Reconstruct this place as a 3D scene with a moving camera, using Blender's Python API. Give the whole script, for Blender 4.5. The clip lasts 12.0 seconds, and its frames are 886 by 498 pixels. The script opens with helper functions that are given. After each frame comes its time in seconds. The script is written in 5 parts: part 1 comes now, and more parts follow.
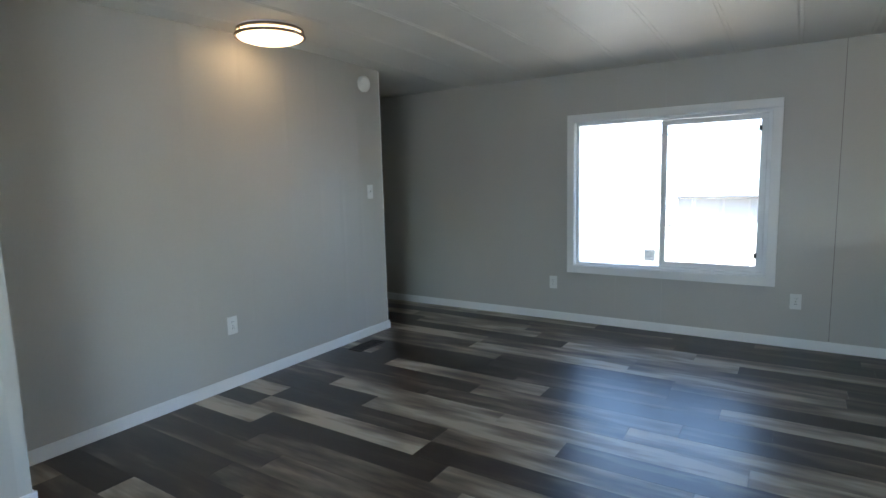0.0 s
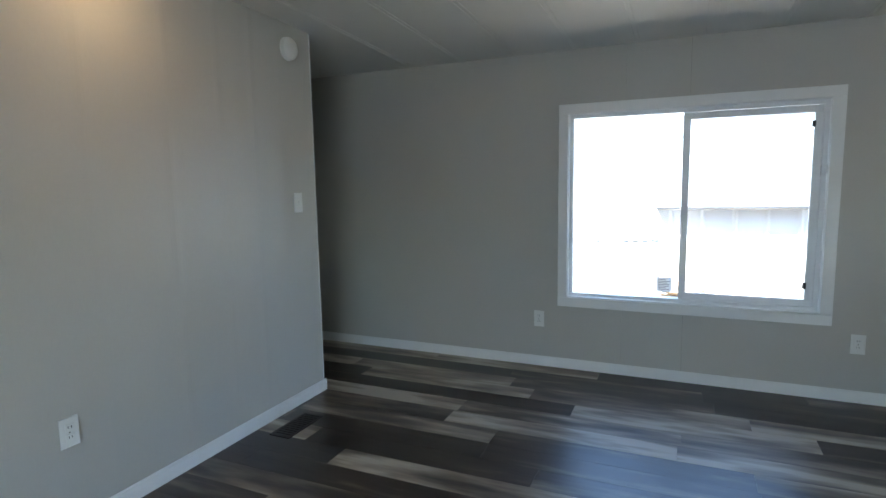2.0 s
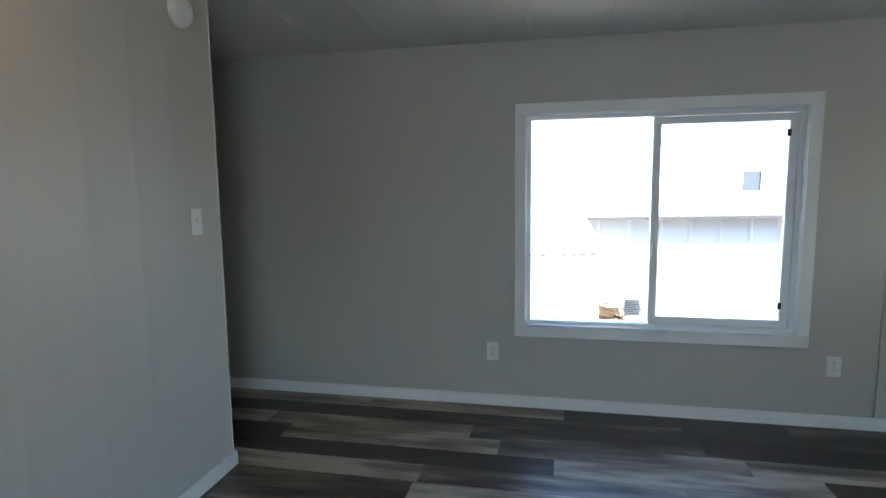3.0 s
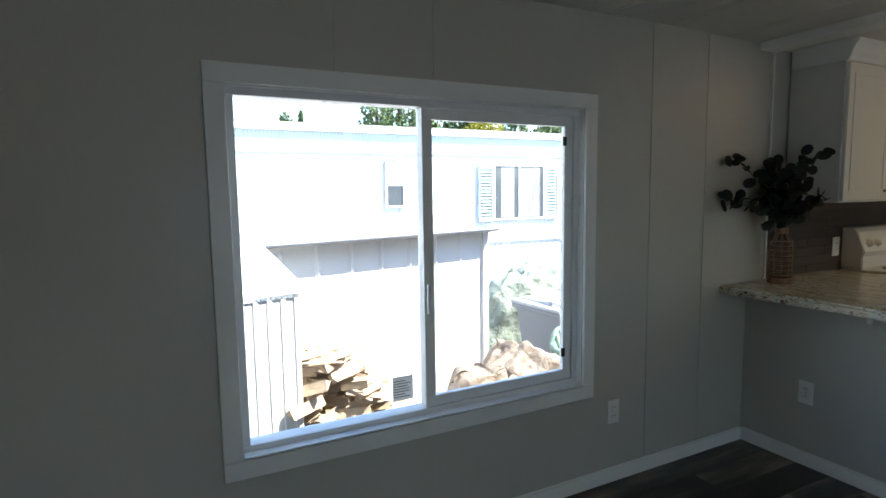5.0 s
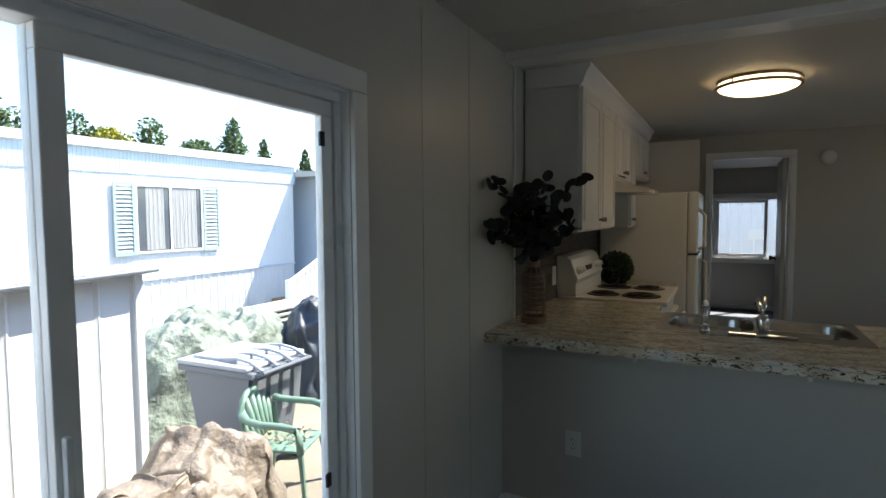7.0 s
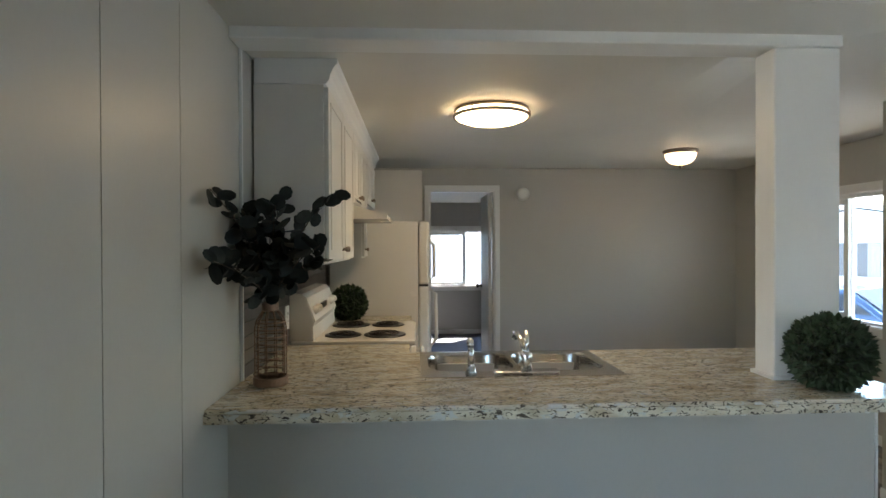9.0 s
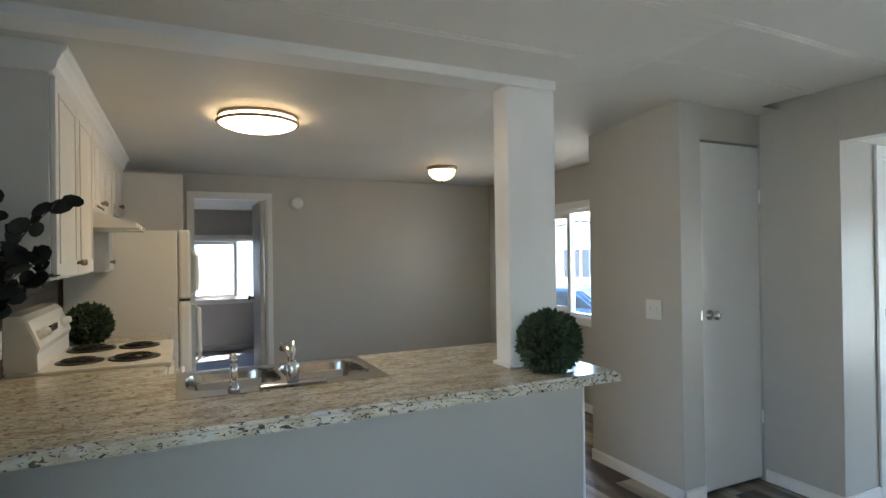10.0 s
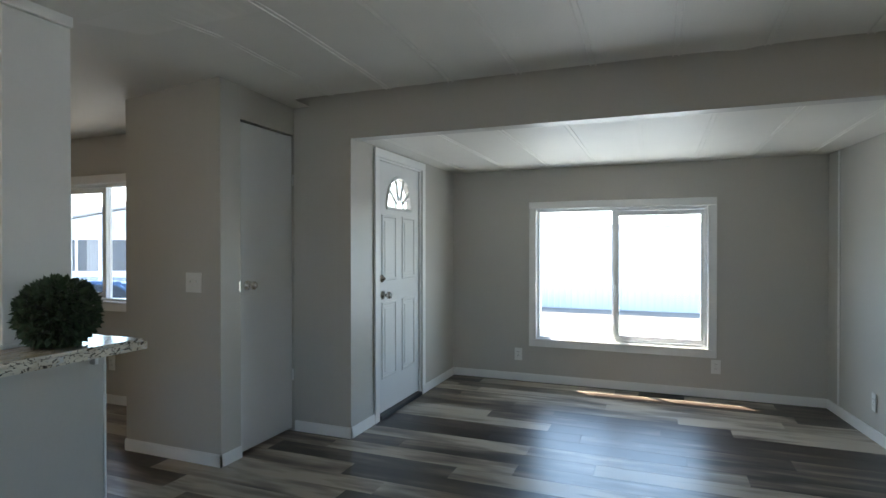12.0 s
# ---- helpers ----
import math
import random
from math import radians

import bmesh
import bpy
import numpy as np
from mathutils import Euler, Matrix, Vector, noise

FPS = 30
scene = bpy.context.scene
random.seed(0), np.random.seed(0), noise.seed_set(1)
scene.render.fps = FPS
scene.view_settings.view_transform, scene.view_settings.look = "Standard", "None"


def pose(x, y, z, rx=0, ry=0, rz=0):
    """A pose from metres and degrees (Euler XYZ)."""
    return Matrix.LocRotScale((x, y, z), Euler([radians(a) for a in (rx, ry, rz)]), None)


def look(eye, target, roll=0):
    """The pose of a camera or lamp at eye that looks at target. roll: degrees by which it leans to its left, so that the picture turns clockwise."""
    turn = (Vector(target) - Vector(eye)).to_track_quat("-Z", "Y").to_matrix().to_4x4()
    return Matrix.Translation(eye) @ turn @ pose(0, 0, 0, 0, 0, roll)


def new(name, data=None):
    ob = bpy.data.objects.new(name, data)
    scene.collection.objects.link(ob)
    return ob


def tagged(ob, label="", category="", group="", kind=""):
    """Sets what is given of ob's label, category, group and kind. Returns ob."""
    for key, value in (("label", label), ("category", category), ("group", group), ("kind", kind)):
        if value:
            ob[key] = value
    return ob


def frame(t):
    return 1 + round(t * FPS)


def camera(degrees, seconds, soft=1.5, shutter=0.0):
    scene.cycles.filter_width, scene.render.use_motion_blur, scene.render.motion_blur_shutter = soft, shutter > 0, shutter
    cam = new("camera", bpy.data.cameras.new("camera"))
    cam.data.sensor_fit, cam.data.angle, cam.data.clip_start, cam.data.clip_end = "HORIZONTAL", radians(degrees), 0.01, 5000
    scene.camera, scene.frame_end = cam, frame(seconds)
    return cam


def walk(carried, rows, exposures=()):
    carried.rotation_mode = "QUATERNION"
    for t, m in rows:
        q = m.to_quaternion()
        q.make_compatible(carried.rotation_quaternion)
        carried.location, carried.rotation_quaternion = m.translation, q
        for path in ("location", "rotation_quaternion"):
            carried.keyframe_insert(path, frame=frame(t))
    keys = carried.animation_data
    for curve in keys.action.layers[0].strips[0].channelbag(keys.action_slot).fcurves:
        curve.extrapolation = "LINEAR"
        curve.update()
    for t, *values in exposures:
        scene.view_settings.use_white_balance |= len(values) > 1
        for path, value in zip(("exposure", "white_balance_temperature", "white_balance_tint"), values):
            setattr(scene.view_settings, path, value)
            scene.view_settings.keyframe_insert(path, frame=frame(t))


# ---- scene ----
cam = camera(77.7, 12.0)
PATH = [
    (0, (-0.998, -4.795, 1.333), (-2.078, -3.131, 1.079), -1.5),
    (0.5, (-1.18, -4.58, 1.31), (-2.219, -2.886, 1.05), -1.3),
    (1.5, (-1.712, -4.091, 1.361), (-2.602, -2.319, 1.101), -1.1),
    (2, (-1.937, -3.861, 1.345), (-2.741, -2.046, 1.104), -1.0),
    (2.5, (-2.254, -3.627, 1.389), (-2.895, -1.748, 1.147), -0.9),
    (4.5, (-2.861, -2.29, 1.392), (-2.273, -0.391, 1.171), -0.6),
    (5, (-2.894, -1.937, 1.431), (-1.989, -0.166, 1.225), -0.8),
    (5.5, (-2.89, -1.649, 1.456), (-1.712, -0.043, 1.275), -0.6),
    (6, (-2.75, -1.388, 1.439), (-1.34, 0.02, 1.271), -0.7),
    (6.5, (-2.61, -1.179, 1.43), (-1.017, 0.021, 1.284), -0.7),
    (7, (-2.473, -0.967, 1.437), (-0.703, -0.045, 1.314), -0.4),
    (7.5, (-2.306, -0.838, 1.43), (-0.396, -0.255, 1.322), -0.3),
    (9.5, (-1.939, -0.653, 1.424), (0.018, -1.065, 1.431), -0.5),
    (10, (-2.028, -0.707, 1.429), (-0.221, -1.565, 1.439), -0.8),
    (10.5, (-2.102, -0.698, 1.403), (-0.596, -2.014, 1.416), -0.3),
    (11, (-2.163, -0.728, 1.366), (-0.975, -2.336, 1.379), -0.0),
    (11.5, (-2.181, -0.742, 1.335), (-1.253, -2.513, 1.329), -0.4),
    (12, (-2.172, -0.739, 1.288), (-1.444, -2.602, 1.275), -0.0),
]

walk(cam, [(t, look(eye, target, roll)) for t, eye, target, roll in PATH],
     exposures=[(0, 3.55, 6600, 10), (2.5, 3.5, 6650, 10), (3.5, 3.05, 6780, 10), (4.5, 2.7, 6980, 10), (5.5, 2.15, 6930, 10), (6.5, 1.7, 6930, 10), (7, 2.0, 6980, 10), (7.5, 2.85, 7030, 10), (8.5, 3.35, 7080, 10), (9.5, 3.7, 7080, 10), (10.5, 3.55, 6680, 10), (11.2, 3.2, 6850, 10), (12, 2.85, 6900, 10)])

# ---- world and light ----
SUN_WAY = Vector((-0.55, 0.45, -1.0)).normalized()
world = bpy.data.worlds.new("world")
scene.world = world
world.use_nodes = True
wn = world.node_tree
sky = wn.nodes.new("ShaderNodeTexSky")
sky.sky_type = "NISHITA"
sky.sun_disc = False
sky.ozone_density, sky.dust_density = 3.5, 0.4
sky.sun_elevation = math.asin(-SUN_WAY.z)
sky.sun_rotation = math.atan2(-SUN_WAY.x, -SUN_WAY.y)
wn.nodes["Background"].inputs[1].default_value = 0.15
wn.links.new(sky.outputs[0], wn.nodes["Background"].inputs[0])
sun = new("sun", bpy.data.lights.new("sun", "SUN"))
sun.data.energy, sun.data.angle, sun.data.color = 3.6, radians(0.5), (1.0, 0.95, 0.88)
sun.matrix_world = look((0, 0, 20), Vector((0, 0, 20)) + SUN_WAY)
# daylight standing in the alcove window's opening
daylight = new("alcove_daylight", bpy.data.lights.new("alcove_daylight", "AREA"))
daylight.data.shape, daylight.data.size, daylight.data.size_y = "RECTANGLE", 1.4, 1.15
daylight.data.energy, daylight.data.color = 2.0, (0.55, 0.77, 1.0)
daylight.matrix_world = look((-1.835, -6.04, 1.016), (-1.835, 0.0, 1.016))
LAMP = 1.6


# ---- materials ----
def material(name, color, rough=0.5, metal=0.0, vary=0.08, scale=3.0, fine=60.0, bump=0.05, stretch=(1, 1, 1), emit=0.0, coat=0.0, island=0.0, dist=0.02):
    """A plain surface with broad stains, fine grain and a low relief."""
    m = bpy.data.materials.new(name)
    m.use_nodes = True
    n, l = m.node_tree.nodes, m.node_tree.links
    b = n["Principled BSDF"]
    tc = n.new("ShaderNodeTexCoord")
    mp = n.new("ShaderNodeMapping")
    mp.inputs["Scale"].default_value = stretch
    l.new(tc.outputs["Object"], mp.inputs[0])
    broad, grain = n.new("ShaderNodeTexNoise"), n.new("ShaderNodeTexNoise")
    for node, sc in ((broad, scale), (grain, fine)):
        node.inputs["Scale"].default_value = sc
        node.inputs["Detail"].default_value = 4
        l.new(mp.outputs[0], node.inputs["Vector"])
    mix = n.new("ShaderNodeMath")
    mix.operation = "MULTIPLY_ADD"
    mix.inputs[1].default_value = 0.35
    l.new(grain.outputs[0], mix.inputs[0])
    l.new(broad.outputs[0], mix.inputs[2])
    rng = n.new("ShaderNodeMapRange")
    rng.inputs[1].default_value, rng.inputs[2].default_value = 0.35, 1.0
    rng.inputs[3].default_value, rng.inputs[4].default_value = 1 - vary, 1 + vary
    l.new(mix.outputs[0], rng.inputs[0])
    hue = n.new("ShaderNodeHueSaturation")
    hue.inputs["Color"].default_value = (*color, 1)
    last = rng.outputs[0]
    if island:
        oi = n.new("ShaderNodeObjectInfo")
        r2 = n.new("ShaderNodeMapRange")
        r2.inputs[3].default_value, r2.inputs[4].default_value = 1 - island, 1 + island
        l.new(oi.outputs["Random"], r2.inputs[0])
        mu = n.new("ShaderNodeMath")
        mu.operation = "MULTIPLY"
        l.new(r2.outputs[0], mu.inputs[0])
        l.new(last, mu.inputs[1])
        last = mu.outputs[0]
    l.new(last, hue.inputs["Value"])
    l.new(hue.outputs[0], b.inputs["Base Color"])
    b.inputs["Metallic"].default_value = metal
    b.inputs["Coat Weight"].default_value = coat
    rr = n.new("ShaderNodeMapRange")
    rr.inputs[3].default_value, rr.inputs[4].default_value = max(0.02, rough - 0.08), min(1, rough + 0.08)
    l.new(broad.outputs[0], rr.inputs[0])
    l.new(rr.outputs[0], b.inputs["Roughness"])
    if bump:
        bp = n.new("ShaderNodeBump")
        bp.inputs["Strength"].default_value, bp.inputs["Distance"].default_value = bump, dist
        l.new(mix.outputs[0], bp.inputs["Height"])
        l.new(bp.outputs[0], b.inputs["Normal"])
    if emit:
        b.inputs["Emission Color"].default_value = (*color, 1)
        b.inputs["Emission Strength"].default_value = emit
    return m


def glass_material():
    m = bpy.data.materials.new("window_glass")
    m.use_nodes = True
    n, l = m.node_tree.nodes, m.node_tree.links
    n.remove(n["Principled BSDF"])
    tr, gl, mx, fr, pw = (n.new("ShaderNode" + k) for k in ("BsdfTransparent", "BsdfGlossy", "MixShader", "LayerWeight", "Math"))
    tr.inputs[0].default_value = (0.93, 0.95, 0.94, 1)
    gl.inputs["Roughness"].default_value = 0.01
    fr.inputs[0].default_value = 0.5
    pw.operation = "POWER"
    pw.inputs[1].default_value = 4.0
    l.new(fr.outputs["Facing"], pw.inputs[0])
    l.new(pw.outputs[0], mx.inputs[0])
    l.new(tr.outputs[0], mx.inputs[1])
    l.new(gl.outputs[0], mx.inputs[2])
    l.new(mx.outputs[0], n["Material Output"].inputs[0])
    return m


def plank_material():
    """Grey-brown vinyl planks: tone by plank, smoky streaks and fine grain along the length."""
    m = bpy.data.materials.new("vinyl_plank")
    m.use_nodes = True
    n, l = m.node_tree.nodes, m.node_tree.links
    b = n["Principled BSDF"]
    oi, tc, mp, add = n.new("ShaderNodeObjectInfo"), n.new("ShaderNodeTexCoord"), n.new("ShaderNodeMapping"), n.new("ShaderNodeVectorMath")
    cm = n.new("ShaderNodeMath")
    cm.operation = "MULTIPLY"
    cm.inputs[1].default_value = 37.0
    l.new(oi.outputs["Random"], cm.inputs[0])
    l.new(tc.outputs["Object"], add.inputs[0])
    l.new(cm.outputs[0], add.inputs[1])
    l.new(add.outputs[0], mp.inputs[0])
    mp.inputs["Scale"].default_value = (1.6, 9.0, 1.0)
    smoke, grain = n.new("ShaderNodeTexNoise"), n.new("ShaderNodeTexNoise")
    smoke.inputs["Scale"].default_value, smoke.inputs["Detail"].default_value = 1.1, 3
    l.new(mp.outputs[0], smoke.inputs["Vector"])
    mp2 = n.new("ShaderNodeMapping")
    mp2.inputs["Scale"].default_value = (3, 70, 1)
    l.new(add.outputs[0], mp2.inputs[0])
    grain.inputs["Scale"].default_value, grain.inputs["Detail"].default_value = 1.5, 6
    grain.inputs["Roughness"].default_value = 0.65
    l.new(mp2.outputs[0], grain.inputs["Vector"])
    s1 = n.new("ShaderNodeMath")
    s1.operation = "MULTIPLY_ADD"
    s1.inputs[1].default_value, s1.inputs[2].default_value = 1.9, -1.0
    l.new(smoke.outputs[0], s1.inputs[0])
    s2 = n.new("ShaderNodeMath")
    s2.operation = "MULTIPLY_ADD"
    s2.inputs[1].default_value = 0.16
    l.new(grain.outputs[0], s2.inputs[0])
    l.new(s1.outputs[0], s2.inputs[2])
    s3 = n.new("ShaderNodeMath")
    s3.operation = "ADD"
    l.new(s2.outputs[0], s3.inputs[0])
    l.new(oi.outputs["Random"], s3.inputs[1])
    ramp = n.new("ShaderNodeValToRGB")
    e = ramp.color_ramp.elements
    e[0].position, e[0].color = 0.0, (0.026, 0.0165, 0.0115, 1)
    e[1].position, e[1].color = 1.0, (0.42, 0.36, 0.28, 1)
    for p, c in ((0.35, (0.05, 0.034, 0.025, 1)), (0.6, (0.14, 0.108, 0.08, 1)), (0.82, (0.265, 0.22, 0.165, 1))):
        k = e.new(p)
        k.color = c
    l.new(s3.outputs[0], ramp.inputs[0])
    l.new(ramp.outputs[0], b.inputs["Base Color"])
    b.inputs["Specular IOR Level"].default_value = 0.55
    rr = n.new("ShaderNodeMapRange")
    rr.inputs[3].default_value, rr.inputs[4].default_value = 0.27, 0.4
    l.new(grain.outputs[0], rr.inputs[0])
    l.new(rr.outputs[0], b.inputs["Roughness"])
    bp = n.new("ShaderNodeBump")
    bp.inputs["Strength"].default_value, bp.inputs["Distance"].default_value = 0.15, 0.004
    l.new(grain.outputs[0], bp.inputs["Height"])
    l.new(bp.outputs[0], b.inputs["Normal"])
    return m


def granite_material():
    """Speckled cream laminate with dark and blue-grey flecks."""
    m = bpy.data.materials.new("speckled_laminate")
    m.use_nodes = True
    n, l = m.node_tree.nodes, m.node_tree.links
    b = n["Principled BSDF"]
    tc, mp = n.new("ShaderNodeTexCoord"), n.new("ShaderNodeMapping")
    mp.inputs["Scale"].default_value = (2.3, 0.8, 1.6)
    mp.inputs["Rotation"].default_value = (0, 0, 0.25)
    l.new(tc.outputs["Object"], mp.inputs[0])
    cols = []
    for sc, det, dis in ((55, 5, 1.2), (26, 4, 0.8), (9, 3, 0.3)):
        t = n.new("ShaderNodeTexNoise")
        t.inputs["Scale"].default_value, t.inputs["Detail"].default_value, t.inputs["Distortion"].default_value = sc, det, dis
        l.new(mp.outputs[0], t.inputs["Vector"])
        cols.append(t)
    base = n.new("ShaderNodeValToRGB")
    base.color_ramp.elements[0].position, base.color_ramp.elements[0].color = 0.34, (0.48, 0.41, 0.29, 1)
    base.color_ramp.elements[1].position, base.color_ramp.elements[1].color = 0.60, (0.74, 0.69, 0.57, 1)
    l.new(cols[2].outputs[0], base.inputs[0])
    fleck = n.new("ShaderNodeValToRGB")
    fleck.color_ramp.elements[0].position, fleck.color_ramp.elements[1].position = 0.40, 0.455
    fleck.color_ramp.elements[0].color, fleck.color_ramp.elements[1].color = (1, 1, 1, 1), (0, 0, 0, 1)
    l.new(cols[0].outputs[0], fleck.inputs[0])
    blue = n.new("ShaderNodeValToRGB")
    blue.color_ramp.elements[0].position, blue.color_ramp.elements[1].position = 0.57, 0.64
    l.new(cols[1].outputs[0], blue.inputs[0])
    m1, m2 = n.new("ShaderNodeMix"), n.new("ShaderNodeMix")
    for k in (m1, m2):
        k.data_type = "RGBA"
    l.new(fleck.outputs[0], m1.inputs["Factor"])
    l.new(base.outputs[0], m1.inputs["A"])
    m1.inputs["B"].default_value = (0.085, 0.07, 0.055, 1)
    l.new(blue.outputs[0], m2.inputs["Factor"])
    l.new(m1.outputs["Result"], m2.inputs["A"])
    m2.inputs["B"].default_value = (0.62, 0.63, 0.60, 1)
    l.new(m2.outputs["Result"], b.inputs["Base Color"])
    b.inputs["Roughness"].default_value = 0.15
    return m


M_WALL = material("greige_wall_paint", (0.52, 0.50, 0.455), 0.36, vary=0.05, scale=1.2, fine=90, bump=0.06, dist=0.006, stretch=(1, 1, 0.5))
M_BACK = material("seam_shadow_board", (0.2, 0.18, 0.16), 0.7)
M_CEIL = material("ceiling_paint", (0.72, 0.70, 0.65), 0.55, vary=0.06, scale=1.6, fine=120, bump=0.12, dist=0.006)
M_TRIM = material("white_trim_paint", (0.84, 0.84, 0.82), 0.35, vary=0.03, scale=4, bump=0.03)
M_VINYL = material("white_vinyl", (0.85, 0.86, 0.86), 0.3, vary=0.03, bump=0.02)
M_DOOR = material("white_door_paint", (0.76, 0.77, 0.76), 0.38, vary=0.03, scale=2, bump=0.05, dist=0.004)
M_CAB = material("white_cabinet_paint", (0.74, 0.72, 0.68), 0.35, vary=0.04, scale=3, bump=0.04, dist=0.004)
M_PLATE = material("white_plastic", (0.80, 0.80, 0.77), 0.32, vary=0.02, bump=0.0)
M_SLOT = material("dark_slot", (0.03, 0.03, 0.03), 0.5, bump=0)
M_VENT = material("brown_vent_metal", (0.035, 0.028, 0.024), 0.45, metal=0.4, bump=0.02)
M_BRONZE = material("brushed_nickel_bronze", (0.30, 0.24, 0.19), 0.35, metal=0.9, vary=0.1, bump=0.03)
M_CHROME = material("chrome", (0.75, 0.75, 0.76), 0.12, metal=1.0, vary=0.03, bump=0.0)
M_STEEL = material("brushed_steel", (0.58, 0.55, 0.51), 0.22, metal=1.0, vary=0.04, scale=3, fine=40, bump=0.0)
M_LAMP_LOW = material("lit_dim_diffuser", (1.0, 0.70, 0.38), 0.5, vary=0.02, bump=0, emit=LAMP * 0.3)
M_LAMP = material("lit_diffuser", (1.0, 0.77, 0.47), 0.5, vary=0.02, bump=0, emit=LAMP)
M_GLASS = glass_material()
M_PLANK = plank_material()
M_TOP = granite_material()
M_SPLASH = material("dark_brown_backsplash", (0.06, 0.042, 0.035), 0.5, vary=0.3, scale=6, fine=60, stretch=(1, 1, 4), island=0.35)
M_ENAMEL = material("white_enamel", (0.78, 0.75, 0.69), 0.25, vary=0.03, scale=2, bump=0.01)
M_BLACK = material("black_enamel", (0.02, 0.02, 0.02), 0.35, bump=0.02)
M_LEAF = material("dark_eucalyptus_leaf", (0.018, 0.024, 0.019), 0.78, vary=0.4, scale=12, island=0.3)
M_BOX = material("boxwood_leaf", (0.036, 0.064, 0.028), 0.5, vary=0.55, scale=30, fine=120)
M_TWIG = material("brown_twig", (0.06, 0.045, 0.03), 0.7)
M_COPPER = material("woven_copper_rattan", (0.24, 0.145, 0.095), 0.45, metal=0.2, vary=0.2, scale=30)
M_SIDING = material("white_metal_siding", (0.74, 0.76, 0.78), 0.45, vary=0.06, scale=1.0, fine=20, bump=0.03)
# blue shade put into the colour, for the fascia under the gutter and the porch
M_FASCIA = material("pale_blue_shade_metal", (0.55, 0.63, 0.72), 0.45, vary=0.06, scale=1.5, bump=0.03)
M_ROOF = material("grey_roof_coating", (0.45, 0.45, 0.44), 0.7, vary=0.15)
M_SHED = material("white_shed_steel", (0.72, 0.74, 0.76), 0.4, vary=0.08, scale=1.5, fine=14, bump=0.03)
M_SHUT = material("pale_green_shutter", (0.34, 0.43, 0.43), 0.5, vary=0.08)
M_CURT = material("white_curtain", (0.36, 0.36, 0.36), 0.8, vary=0.2, scale=6, bump=0.4, stretch=(6, 1, 0.6), dist=0.05)
M_DARKGL = material("dark_window_glass", (0.10, 0.115, 0.13), 0.1, vary=0.2, bump=0)
M_TARP = material("brown_tarp", (0.25, 0.205, 0.17), 0.5, vary=0.3, scale=6, fine=22, bump=0.9, dist=0.05)
M_TARP2 = material("green_grey_tarp", (0.21, 0.25, 0.215), 0.5, vary=0.6, scale=7, fine=22, bump=0.9, dist=0.05)
M_DARKTARP = material("dark_blue_cover", (0.045, 0.055, 0.075), 0.45, vary=0.25, scale=4, bump=0.2)
M_BIN = material("grey_bin_plastic", (0.17, 0.19, 0.23), 0.5, vary=0.1, scale=6, bump=0.05)
M_LID = material("pale_bin_lid", (0.42, 0.45, 0.50), 0.45, vary=0.1, scale=6, bump=0.05)
M_GREEN = material("green_chair_plastic", (0.18, 0.29, 0.245), 0.45, vary=0.15, scale=8, bump=0.05)
M_WOOD = material("split_firewood", (0.42, 0.33, 0.24), 0.8, vary=0.35, scale=8, fine=60, bump=0.4, stretch=(1, 5, 5), island=0.4)
M_DECK = material("weathered_deck_wood", (0.36, 0.24, 0.14), 0.7, vary=0.25, scale=5)
M_GROUND = material("dusty_gravel_ground", (0.27, 0.24, 0.20), 0.9, vary=0.3, scale=0.9, fine=30, bump=0.5)
M_ROAD = material("pale_concrete_drive", (0.55, 0.54, 0.51), 0.8, vary=0.12, scale=0.6, fine=40, bump=0.2)
M_FOL = material("conifer_foliage", (0.075, 0.12, 0.05), 0.7, vary=0.5, scale=0.6, fine=5)
M_FOL2 = material("yellow_green_foliage", (0.25, 0.24, 0.03), 0.7, vary=0.4, scale=0.6, fine=5)
M_BARK = material("bark", (0.10, 0.07, 0.05), 0.9, vary=0.3)
M_CAR = material("blue_car_paint", (0.05, 0.11, 0.22), 0.25, vary=0.05, coat=0.6, bump=0)
M_RUBBER = material("rubber", (0.03, 0.03, 0.03), 0.8)
M_CARPET = material("grey_blue_carpet", (0.20, 0.22, 0.27), 0.95, vary=0.12, scale=8, fine=150, bump=0.4)
M_PAPER = material("white_paper", (0.75, 0.75, 0.73), 0.7, bump=0)
M_INK = material("grey_ink", (0.12, 0.12, 0.13), 0.7, bump=0)


def paper_material():
    m = bpy.data.materials.new("backlit_paper")
    m.use_nodes = True
    n, l = m.node_tree.nodes, m.node_tree.links
    tr, mx = n.new("ShaderNodeBsdfTranslucent"), n.new("ShaderNodeMixShader")
    tr.inputs[0].default_value = (0.7, 0.7, 0.68, 1)
    n["Principled BSDF"].inputs["Base Color"].default_value = (0.75, 0.75, 0.73, 1)
    n["Principled BSDF"].inputs["Roughness"].default_value = 0.7
    mx.inputs[0].default_value = 0.6
    l.new(n["Principled BSDF"].outputs[0], mx.inputs[1])
    l.new(tr.outputs[0], mx.inputs[2])
    l.new(mx.outputs[0], n["Material Output"].inputs[0])
    return m


M_PAPER = paper_material()


